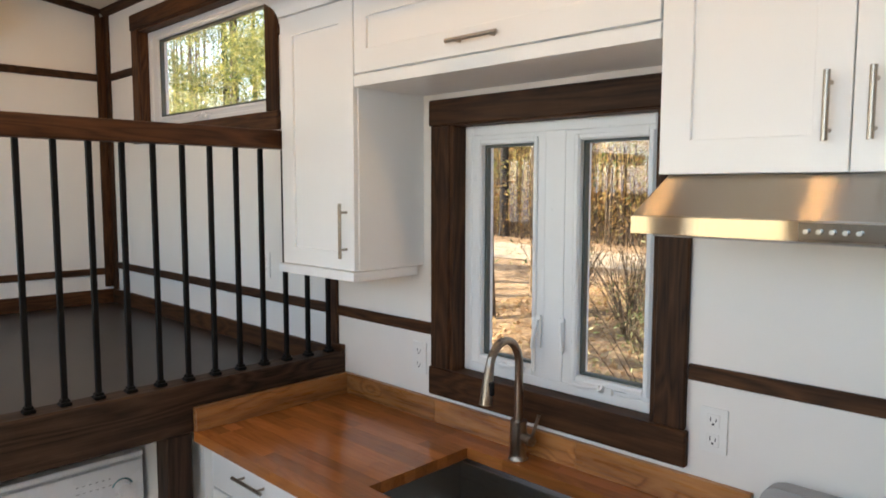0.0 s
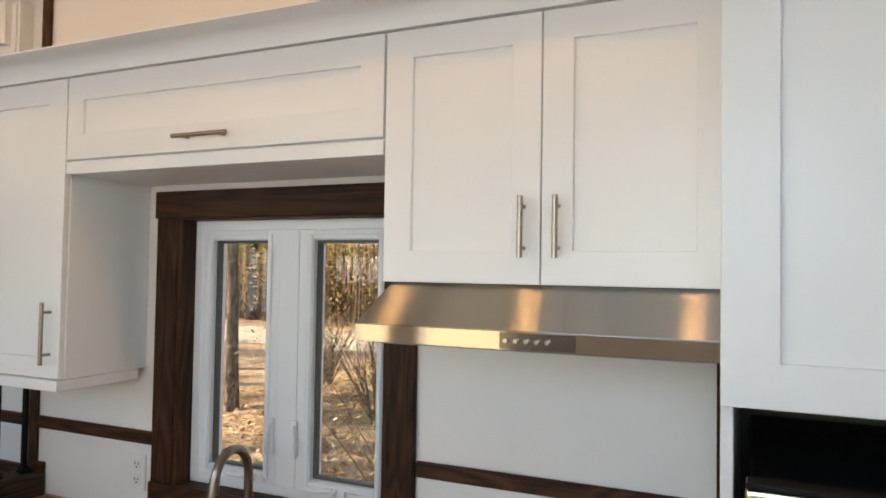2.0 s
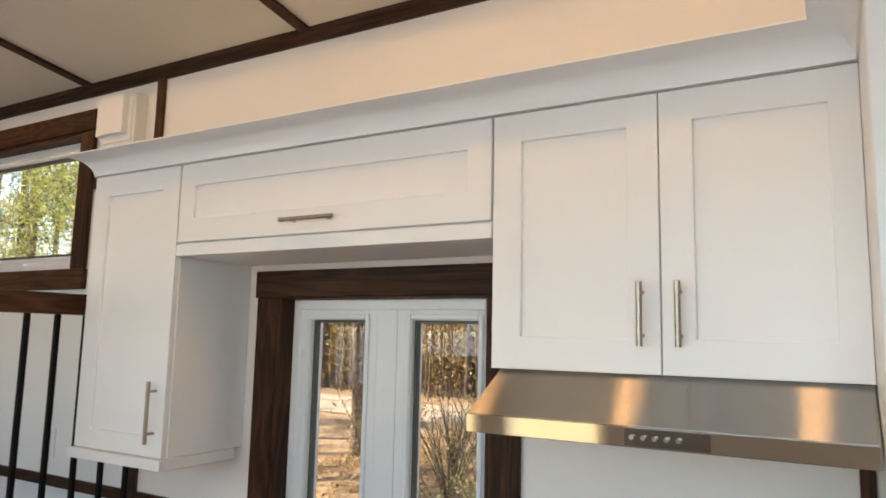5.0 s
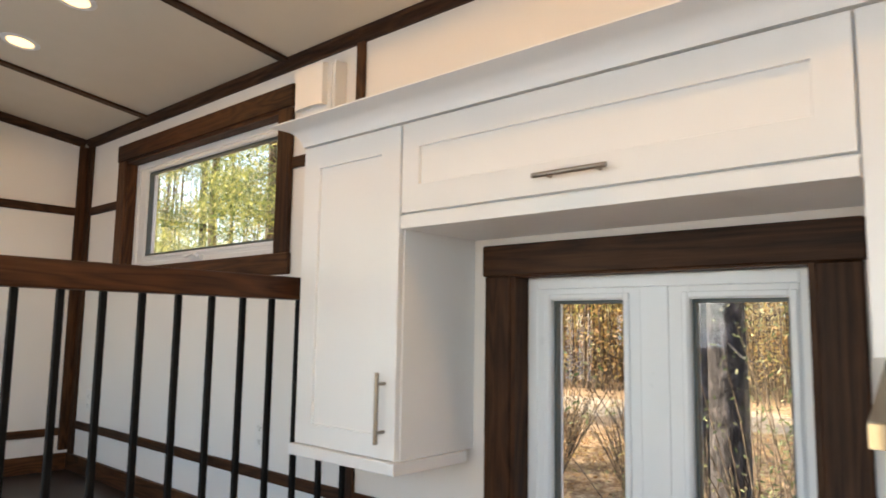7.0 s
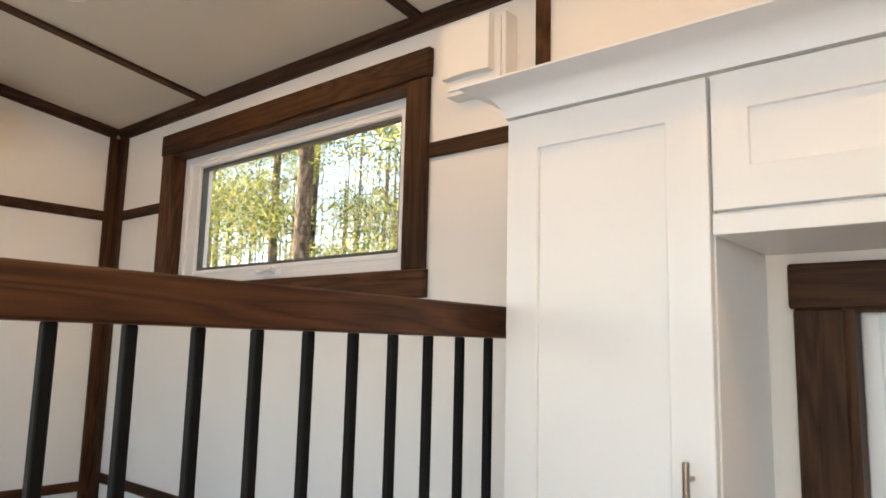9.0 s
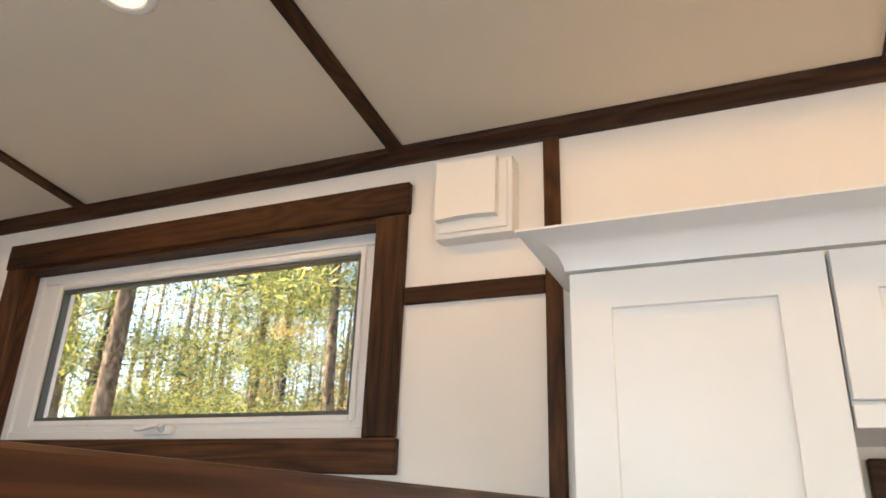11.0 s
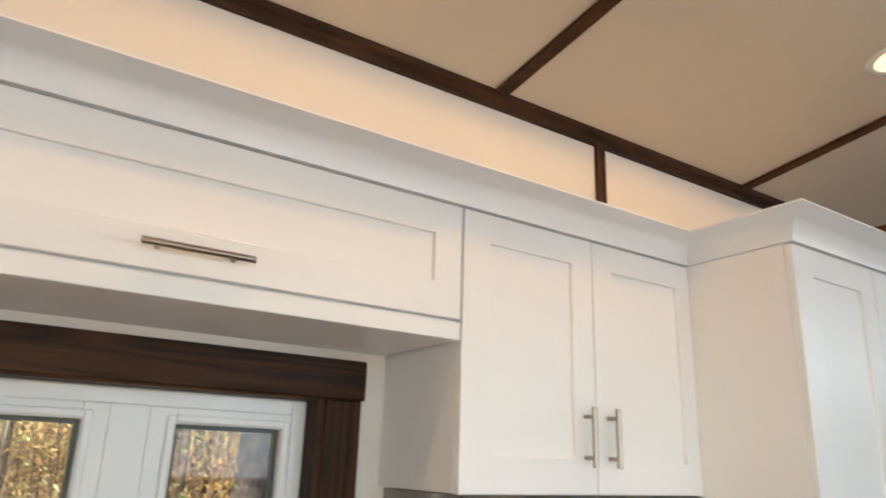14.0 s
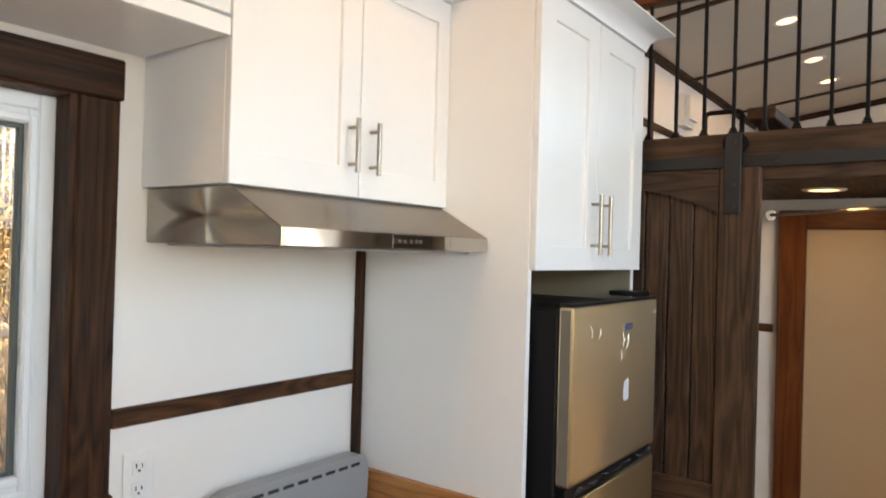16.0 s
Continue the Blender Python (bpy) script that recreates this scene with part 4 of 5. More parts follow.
def fresh_air_vent(x, z, label):
    """Square through-wall ventilator: deep surround, raised lid, a slot under the lid."""
    t = thing("wall_ventilator", (x, W, z), label, "ventilator", "wall ventilators")
    s = 0.104
    y = W
    part("surround", boxes((x - s, x + s, y - 0.056, y - 0.0005, z - s, z + s), bev=0.004, seg=2), PLASTIC, t)
    part("inner_step", boxes((x - s + 0.012, x + s - 0.012, y - 0.063, y - 0.0565, z - s + 0.012, z + s - 0.012), bev=0.003, seg=2), PLASTIC, t)
    bm = bmesh.new()
    a, b = x - s + 0.010, x + s - 0.034
    lo, hi = z - s + 0.040, z + s - 0.008
    o = [(a + (b - a) * k / 12, lo + 0.005 * math.sin(math.pi * k / 12)) for k in range(13)] + [(b, hi), (a, hi)]
    prism(bm, o, 1, y - 0.088, y - 0.0632)
    part("lid", bm, PLASTIC, t, "raised lid with a bowed lower edge")


fresh_air_vent(-2.575, 2.712, "square white through-wall ventilator between window and cabinet")
fresh_air_vent(3.06, 2.66, "square white through-wall ventilator in the loft")


# ---- recessed lamps ----
def recessed_lamp(x, y, plane=None, power=1.0):
    z = ceil_z(y) if plane is None else plane
    tilt = math.degrees(math.atan(SLOPE)) if plane is None else 0.0
    t = thing("recessed_lamp", (x, y, z), "round recessed ceiling lamp, warm white, switched on", "ceiling lamp", "recessed ceiling lamps")
    bm = bmesh.new()
    n, prof = 28, [(0.052, -0.003), (0.056, -0.006), (0.070, -0.005), (0.076, -0.001)]
    rings = [[bm.verts.new((r * math.cos(2 * math.pi * k / n), r * math.sin(2 * math.pi * k / n), h)) for k in range(n)] for r, h in prof]
    for r0, r1 in zip(rings, rings[1:]):
        for k in range(n):
            bm.faces.new((r0[k], r0[(k + 1) % n], r1[(k + 1) % n], r1[k]))
    me, c = link_mesh("bezel", bm, PLASTIC, True)
    o = new("bezel", me)
    o.parent = t
    o.location = c
    bm = bmesh.new()
    bmesh.ops.create_circle(bm, cap_ends=True, segments=n, radius=0.052)
    me, c = link_mesh("lens", bm, LENS, False)
    o = new("lens", me)
    o.parent = t
    o.location = (0, 0, -0.0035)
    tagged(o, "glowing warm lens")
    t.rotation_euler = (-radians(tilt), 0, 0)
    d = bpy.data.lights.new("recessed_lamp_light", "SPOT")
    d.energy, d.color, d.shadow_soft_size, d.spot_size, d.spot_blend = LAMP_WATTS * 6 * power, (1.0, 0.56, 0.22), 0.045, radians(179), 0.12
    lo = new("recessed_lamp_light", d)
    lo.matrix_world = look((x, y - 0.004, z - 0.016), (x, y - 0.14, z - 1))


for x in (-3.74, -3.15, -2.25, -1.36, -0.77, -0.15, 0.45, 1.36, 2.56, 3.45, 4.10):
    recessed_lamp(x, 1.035)
recessed_lamp(1.24, 0.65, 1.945, 0.34)


# ---- loft and bath end ----
LX = 0.79
structure("loft_floor", boxes((LX + 0.091, XE - 0.001, S + 0.001, W - 0.001, 1.945, 2.07)), BEAM[0], "dark-stained timber loft floor over the bath", "floor")
solid("loft_beam", boxes((LX, LX + 0.09, S + 0.001, W - 0.001, 1.935, 2.098), bev=0.006), BEAM[1], "brown-stained timber beam along the loft edge", "beam")
YS_LOFT = [1.156 + 0.0965 * k for k in (5, 4, 3, 2, 1, 0)] + [1.156 - 0.0965 * k for k in range(1, 18)]
railing("loft_railing", LX + 0.033, S + 0.001, W - 0.002, 2.0985, 2.585, 2.648, 0.07, YS_LOFT, RAIL[1], "black iron railing with a wooden handrail on the loft", "", 0.0058, 0.0135)
structure("wall_bath", boxes((LX + 0.02, LX + 0.09, 0.80, W - 0.001, 0.0, 1.934), (LX + 0.02, LX + 0.09, S + 0.001, -0.12, 0.0, 1.934)), WALL, "white partition wall in front of the bath", "wall")


def barn_door():
    y0, y1, xf = 0.760, 1.68, LX - 0.052
    t = thing("barn_door", (xf + 0.02, 1.2, 0.02), "dark-stained plank barn door slid open on a steel track", "door")
    xb = xf + 0.018
    w = (y1 - y0 - 0.25) / 8
    for k in range(8):
        a = y0 + 0.125 + k * w
        part("plank", boxes((xb, xb + 0.016, a + 0.002, a + w - 0.002, 0.03, 1.965), bev=0.004), BEAM[2], t)
    for a, b in ((y0, y0 + 0.125), (y1 - 0.125, y1)):
        part("stile", boxes((xf, xb + 0.018, a, b, 0.02, 1.976), bev=0.004), BEAM[2], t)
    a, b = y0 + 0.1265, y1 - 0.1265
    n = 20
    arc = [(a + (b - a) * k / n, 1.832 + 0.085 * math.sin(math.pi * k / n)) for k in range(n + 1)]
    bm = prism(bmesh.new(), arc + [(b, 1.972), (a, 1.972)], 0, xf, xb - 0.001)
    part("top_rail", bm, BEAM[1], t, "top rail with an arched lower edge")
    for z in (0.02, 0.80):
        part("rail", boxes((xf, xb - 0.001, a, b, z, z + 0.14), bev=0.003), BEAM[1], t)
    return t


barn_door()


def track():
    t = thing("barn_door_track", (LX - 0.02, 0.6, 1.985), "black steel sliding door track bolted to the beam", "door track")
    part("bar", boxes((LX - 0.026, LX - 0.018, S + 0.05, W - 0.01, 1.980, 2.020), bev=0.001), TRACK_IRON, t)
    for y in (1.55, 1.15, 0.72, 0.30, -0.1):
        bm = rod(bmesh.new(), (LX - 0.0005, y, 2.0), (LX - 0.0178, y, 2.0), 0.010, 12)
        part("spacer", bm, TRACK_IRON, t, "", True)
        part("bolt", rod(bmesh.new(), (LX - 0.0262, y, 2.0), (LX - 0.034, y, 2.0), 0.009, 6), TRACK_IRON, t)
    for y in (0.842, 1.60):
        h = thing("door_hanger", (LX - 0.06, y, 1.83), "black strap hanger with a roller on the track", "door hanger", "barn door hangers")
        bm = boxes((LX - 0.060, LX - 0.0535, y - 0.025, y + 0.025, 1.825, 2.088), bev=0.002)
        part("strap", bm, TRACK_IRON, h)
        bm = rod(bmesh.new(), (LX - 0.050, y, 2.058), (LX - 0.020, y, 2.058), 0.037, 24)
        part("roller", bm, IRON, h, "", True)
        for z in (1.845, 1.92, 2.058):
            part("bolt", rod(bmesh.new(), (LX - 0.0605, y, z), (LX - 0.067, y, z), 0.009, 6), TRACK_IRON, h)


track()

# bath seen through the doorway
structure("wall_bath_back", boxes((1.66, 1.70, S + 0.001, W - 0.001, 0.0, 1.944)), WALL, "white panel wall at the back of the bath", "wall")
batten((1.646, 1.659, 0.89, 1.60, 1.37, 1.405), 1)


def bath_door():
    t = thing("panel_door", (1.63, 0.5, 0.0), "orange-brown cedar framed door with a frosted panel", "door")
    y0, y1 = 0.10, 0.868
    for a, b in ((y0, y0 + 0.105), (y1 - 0.105, y1)):
        part("stile", boxes((1.61, 1.655, a, b, 0.0, 1.895), bev=0.004), CEDAR[2], t)
    part("rail", boxes((1.61, 1.655, y0 + 0.1055, y1 - 0.1055, 1.815, 1.895), bev=0.004), CEDAR[1], t)
    part("rail", boxes((1.61, 1.655, y0 + 0.1055, y1 - 0.1055, 0.0, 0.15), bev=0.004), CEDAR[1], t)
    part("panel", boxes((1.630, 1.640, y0 + 0.1055, y1 - 0.1055, 0.151, 1.814)), paint("frosted_panel", (0.52, 0.37, 0.21), 0.6, 0.05, 0.01), t, "cream frosted panel")


bath_door()


def curtain_rod():
    t = thing("curtain_rod", (1.25, 0.6, 1.85), "curved brushed metal curtain rod with a round wall flange", "curtain rod")
    pts = [(1.56 - 0.34 * math.sin(math.pi * k / 14), 0.89 - 1.2 * k / 14, 1.872) for k in range(15)]
    part("rod", tube(bmesh.new(), pts, [0.0075] * len(pts), 10), NICKEL, t, "", True)
    part("flange", rod(bmesh.new(), (1.655, 0.91, 1.872), (1.56, 0.89, 1.872), 0.022, 16), CHROME, t, "", True)


curtain_rod()


def loft_step():
    """A plank step with bent black pipe hoops behind the loft railing."""
    t = thing("pipe_step", (1.7, 0.9, 2.07), "rough plank step on bent black pipe legs in the loft", "step")
    part("top", boxes((1.44, 2.25, 0.86, 0.968, 2.262, 2.312), bev=0.005), BEAM[0], t, "brown wood plank top")
    for x, y0, y1, z in ((1.43, 1.135, 0.985, 2.302), (2.20, 0.95, 0.86, 2.245)):
        r = 0.02
        d = -1 if y1 < y0 else 1
        pts = [(x, y0, 2.0715), (x, y0, z - r), (x, y0 + d * r * 0.3, z - r * 0.3), (x, y0 + d * r, z), (x, y1 - d * r, z), (x, y1 - d * r * 0.3, z - r * 0.3), (x, y1, z - r), (x, y1, 2.0715)]
        part("leg", tube(bmesh.new(), pts, [0.0105] * len(pts), 10), IRON, t, "black iron pipe leg", True)


loft_step()
# ---- outdoors: ground, woods ----
GZ = -0.75


def litter_mat():
    m, nt, b = material("leaf_litter", 0.85)
    v = coords(nt, shift=False)
    fine = noise_tex(nt, v, 14, 6, 0.7)
    big = noise_tex(nt, v, 0.35, 4)
    c1 = ramp(nt, fine, [(0.28, (0.09, 0.045, 0.02)), (0.42, (0.26, 0.14, 0.065)), (0.58, (0.48, 0.33, 0.19)), (0.75, (0.64, 0.50, 0.34))])
    c2 = ramp(nt, fine, [(0.3, (0.15, 0.09, 0.05)), (0.7, (0.48, 0.34, 0.20))])
    # dapple of sun and tree shade, painted over the litter's own tones
    sun_dapple = ramp(nt, noise_tex(nt, v, 1.5, 6, 0.7), [(0.36, (0.42, 0.36, 0.30)), (0.52, (1.25, 1.25, 1.25))])
    nt.links.new(mix(nt, 0.8, mix(nt, big, c1, c2), sun_dapple, "MULTIPLY"), b.inputs["Base Color"])
    bump(nt, b, fine, 0.9, 0.04)
    return m


def bark_mat(name, a, bcol, scale=24.0):
    """Furrowed bark: plates drawn out upwards, dark cracks between them."""
    m, nt, b = material(name, 0.9, spec=0.2)
    v = coords(nt, (1, 1, 0.45))
    n = noise_tex(nt, v, scale, 5, 0.65, 0.6)
    big = noise_tex(nt, coords(nt, (1, 1, 0.5)), 3.0, 3)
    c = ramp(nt, n, [(0.40, tuple(x * 0.25 for x in a)), (0.49, a), (0.60, bcol)])
    nt.links.new(mix(nt, 0.22, c, ramp(nt, big, [(0.3, a), (0.7, bcol)])), b.inputs["Base Color"])
    bump(nt, b, n, 0.9, 0.04)
    return m


def leaf_mat(name, cols, trans=0.5):
    """Thin leaves: each its own tone, light passes through."""
    m, nt, b = material(name, 0.6)
    geo = nt.nodes.new("ShaderNodeNewGeometry")
    c = ramp(nt, geo.outputs["Random Per Island"], [(k / (len(cols) - 1), q) for k, q in enumerate(cols)])
    nt.links.new(c, b.inputs["Base Color"])
    tl = nt.nodes.new("ShaderNodeBsdfTranslucent")
    nt.links.new(c, tl.inputs[0])
    mx = nt.nodes.new("ShaderNodeMixShader")
    mx.inputs[0].default_value = trans
    nt.links.new(b.outputs[0], mx.inputs[1])
    nt.links.new(tl.outputs[0], mx.inputs[2])
    nt.links.new(mx.outputs[0], nt.nodes["Material Output"].inputs[0])
    return m


LITTER = litter_mat()
BARK = bark_mat("pine_bark", (0.032, 0.028, 0.028), (0.098, 0.088, 0.086), 20.0)
BARK_FAR = bark_mat("grey_brown_bark", (0.11, 0.08, 0.055), (0.28, 0.21, 0.145), 20.0)
NEEDLES = leaf_mat("pine_needles", [(0.045, 0.085, 0.035), (0.10, 0.145, 0.045), (0.22, 0.26, 0.075), (0.40, 0.40, 0.11), (0.60, 0.54, 0.19)])
GOLD = leaf_mat("autumn_leaves", [(0.34, 0.17, 0.06), (0.52, 0.33, 0.11), (0.66, 0.48, 0.19), (0.46, 0.45, 0.14)])
BROWN = leaf_mat("dry_undergrowth", [(0.22, 0.12, 0.055), (0.42, 0.25, 0.11), (0.58, 0.41, 0.22), (0.36, 0.29, 0.11)], 0.35)
BUSH_LEAF = leaf_mat("evergreen_shrub_leaves", [(0.05, 0.08, 0.025), (0.11, 0.15, 0.05), (0.26, 0.28, 0.12), (0.42, 0.40, 0.22)], 0.35)


def ground_height(x, y):
    d = max(0.0, math.hypot(x, y) - 3)
    bank = 0.55 * math.exp(-((x + 5.5) ** 2 / 6.0 + (y - 9.5) ** 2 / 10.0))
    return GZ + min(d, 40) * 0.012 + bank + 0.10 * noise.noise((x * 0.21, y * 0.21, 0)) + 0.035 * noise.noise((x * 0.9, y * 0.9, 3))


def ground():
    bm = bmesh.new()
    rs = [0, 2, 3.5, 5, 6.5, 8, 9.5, 11, 12.5, 14, 16, 18, 20, 23, 26, 30, 35, 40, 48, 60, 90, 160, 400, 1500]
    n = 96
    rings = [[bm.verts.new((r * math.cos(2 * math.pi * k / n), r * math.sin(2 * math.pi * k / n), ground_height(r * math.cos(2 * math.pi * k / n), r * math.sin(2 * math.pi * k / n)) if r < 100 else GZ + 0.4)) for k in range(n)] for r in rs[1:]]
    c = bm.verts.new((0, 0, GZ))
    for k in range(n):
        bm.faces.new((c, rings[0][k], rings[0][(k + 1) % n]))
    for r0, r1 in zip(rings, rings[1:]):
        for k in range(n):
            bm.faces.new((r0[k], r1[k], r1[(k + 1) % n], r0[(k + 1) % n]))
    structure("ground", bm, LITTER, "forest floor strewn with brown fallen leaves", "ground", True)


ground()


def sand_mat():
    m, nt, b = material("pale_sand_track", 0.9)
    v = coords(nt, shift=False)
    c = ramp(nt, noise_tex(nt, v, 3, 6, 0.7), [(0.32, (0.34, 0.24, 0.15)), (0.5, (0.48, 0.38, 0.27)), (0.7, (0.62, 0.52, 0.39))])
    nt.links.new(c, b.inputs["Base Color"])
    bump(nt, b, noise_tex(nt, v, 20, 5), 0.6, 0.03)
    return m


def track_outdoors():
    """A sandy drive that crosses the view beyond the clearing."""
    bm = bmesh.new()
    rows = []
    for k in range(81):
        x = -45 + k * 0.9
        mid = 19.9 + 0.5 * math.sin(x * 0.12)
        half = 2.0 + 0.35 * noise.noise((x * 0.3, 0, 9))
        rows.append([bm.verts.new((x, mid + half * q, ground_height(x, mid + half * q) + 0.035 - 0.02 * abs(q))) for q in (-1, -0.5, 0, 0.5, 1)])
    for r0, r1 in zip(rows, rows[1:]):
        for k in range(4):
            bm.faces.new((r0[k], r1[k], r1[k + 1], r0[k + 1]))
    structure("road", bm, sand_mat(), "pale sandy drive crossing the clearing", "road", True)


track_outdoors()


class Soup:
    """Many small faces gathered into one mesh."""

    def __init__(self):
        self.v, self.f = [], []

    def quad(self, c, u, w):
        k = len(self.v)
        self.v += [c - u - w, c + u - w, c + u + w, c - u + w]
        self.f.append((k, k + 1, k + 2, k + 3))

    def leaf(self, c, u, w):
        k = len(self.v)
        self.v += [c - u, c - w * 0.9, c + u, c + w]
        self.f.append((k, k + 1, k + 2, k + 3))

    def limb(self, pts, radii, sides=5):
        start = len(self.v)
        for p, r in zip(pts, radii):
            for k in range(sides):
                a = 2 * math.pi * k / sides
                self.v.append(Vector((p[0] + r * math.cos(a), p[1] + r * math.sin(a), p[2])))
        for i in range(len(pts) - 1):
            for k in range(sides):
                a, b = start + i * sides + k, start + i * sides + (k + 1) % sides
                self.f.append((a, b, b + sides, a + sides))

    def mesh(self, name, mat, at=Vector((0, 0, 0))):
        me = bpy.data.meshes.new(name)
        me.from_pydata([tuple(p - at) for p in self.v], [], self.f)
        me.materials.append(mat)
        me.update()
        return me


def rand_dir(rnd):
    while True:
        v = Vector((rnd.uniform(-1, 1), rnd.uniform(-1, 1), rnd.uniform(-1, 1)))
        if 0.05 < v.length < 1:
            return v.normalized()


def tuft(s, c, rnd, n, spread, size, flat=0.6, slim=0.3):
    for _ in range(n):
        p = c + Vector((rnd.gauss(0, spread), rnd.gauss(0, spread), rnd.gauss(0, spread * flat)))
        u = rand_dir(rnd)
        w = u.cross(rand_dir(rnd)).normalized()
        q = size * rnd.uniform(0.6, 1.4)
        s.leaf(p, u * q, w * q * slim)


def tree(x, y, height, r, crown_from, seed, leaf, bark, label, leaves=900, spread=1.6, size=0.085, bare=True):
    """A tapered, slightly bent trunk with limbs; leaf tufts along each limb make the crown."""
    rnd = random.Random(seed)
    base = Vector((x, y, ground_height(x, y) - 0.05))
    t = thing("tree", base, label, "tree", "trees of the wood")
    lean = Vector((rnd.uniform(-0.03, 0.03), rnd.uniform(-0.03, 0.03), 0))
    s = Soup()
    n = 14
    pts, rad = [], []
    for k in range(n + 1):
        f = k / n
        wob = Vector((math.sin(f * 5 + seed) * 0.06, math.cos(f * 4 + seed) * 0.06, 0)) * f * 2
        pts.append(base + lean * height * f + wob + Vector((0, 0, height * f)))
        rad.append(r * (1 - 0.80 * f) * (1.25 if k == 0 else 1))
    s.limb(pts, rad, 14)
    crown_s = Soup()
    limbs = 26
    for k in range(limbs):
        f = crown_from + (0.98 - crown_from) * (k / limbs) + rnd.uniform(-0.02, 0.02)
        p0 = base + lean * height * f + Vector((0, 0, height * f))
        a = rnd.uniform(0, 2 * math.pi)
        ln = spread * (1.15 - 0.75 * f) * rnd.uniform(0.5, 1.25)
        d = Vector((math.cos(a), math.sin(a), rnd.uniform(-0.1, 0.45)))
        q = [p0 + d * ln * g + Vector((0, 0, -0.12 * ln * g * g)) for g in (0, 0.35, 0.7, 1.0)]
        s.limb(q, [r * 0.16, r * 0.11, r * 0.07, 0.006], 5)
        for g in (0.35, 0.6, 0.8, 1.0):
            c = p0 + d * ln * g + Vector((0, 0, -0.12 * ln * g * g))
            tuft(crown_s, c, rnd, leaves // (limbs * 4) + 1, 0.092 * spread, size, 0.6, 0.17 if leaf is NEEDLES else 0.4)
    if bare:
        for k in range(9):
            f = crown_from * rnd.uniform(0.25, 1.0)
            p0 = base + lean * height * f + Vector((0, 0, height * f))
            a = rnd.uniform(0, 2 * math.pi)
            d = Vector((math.cos(a), math.sin(a), rnd.uniform(-0.25, 0.25)))
            ln = rnd.uniform(0.3, 1.1)
            s.limb([p0, p0 + d * ln * 0.5, p0 + d * ln + Vector((0, 0, 0.08))], [0.018, 0.012, 0.004], 5)
    o = new("trunk", s.mesh("trunk", bark, base))
    o.parent = t
    for f in o.data.polygons:
        f.use_smooth = True
    o = new("crown", crown_s.mesh("crown", leaf, base))
    o.parent = t
    return t


NEAR = [
    (-2.35, 5.3, 15.0, 0.155, 0.62, 1, "tall pine with plated grey bark close to the house", NEEDLES),
    (-3.87, 8.6, 16.0, 0.165, 0.6, 22, "straight pine with dark plated bark in the clearing", NEEDLES),
    (1.35, 8.9, 16.0, 0.24, 0.6, 2, "thick pine with plated bark at the clearing's edge", NEEDLES),
    (-8.6, 11.6, 14.0, 0.14, 0.32, 3, "young pine with low green boughs", NEEDLES),
    (-12.0, 8.0, 12.0, 0.12, 0.12, 4, "green pine with boughs down to its waist", NEEDLES),
    (-5.6, 13.6, 16.0, 0.17, 0.36, 5, "tall pine with a long bare trunk", NEEDLES),
    (-12.5, 13.0, 14.0, 0.15, 0.2, 6, "bushy green pine with low boughs", NEEDLES),
    (-3.2, 25.5, 18.0, 0.20, 0.42, 7, "tall slim tree in autumn colour beyond the track", GOLD),
    (-9.6, 24.5, 17.0, 0.18, 0.25, 8, "tree in autumn colour behind the track", GOLD),
    (-16.0, 9.0, 13.0, 0.15, 0.10, 9, "bushy green pine at the wood's edge", NEEDLES),
    (-18.5, 14.0, 16.0, 0.18, 0.22, 10, "tall green pine behind other pines", NEEDLES),
    (-0.6, 24.0, 17.0, 0.17, 0.45, 11, "tall straight pine beyond the track", NEEDLES),
    (4.2, 13.5, 16.0, 0.16, 0.40, 12, "pine with golden light in its crown", GOLD),
    (6.4, 11.0, 14.0, 0.14, 0.25, 13, "leafy tree in autumn colour", GOLD),
    (-22.0, 12.0, 15.0, 0.17, 0.18, 14, "green pine among other pines", NEEDLES),
    (-6.4, 24.2, 17.0, 0.16, 0.30, 15, "tall tree in autumn colour", GOLD),
    (-13.0, 25.0, 17.0, 0.18, 0.25, 16, "tall tree with yellow-green leaves", GOLD),
    (2.6, 17.0, 15.0, 0.13, 0.28, 17, "slim tree with golden leaves", GOLD),
    (-8.2, 5.4, 13.0, 0.13, 0.20, 19, "green pine beside the clearing", NEEDLES),
    (-12.6, 4.2, 14.0, 0.15, 0.16, 20, "tall green pine west of the clearing", NEEDLES),
    (-7.2, 8.4, 12.0, 0.10, 0.42, 21, "slim young pine in the clearing", NEEDLES),
    (-19.9, 24.3, 17.0, 0.22, 0.5, 18, "straight dark trunk behind the sandy track", GOLD),
]
for x, y, h, r, cf, sd, lab, lf in NEAR:
    tree(x, y, h, r, cf, sd, lf, BARK if r > 0.152 else BARK_FAR, lab, leaves=38000 if cf < 0.45 else 9000, spread=3.0, size=0.052 if lf is NEEDLES else 0.055)


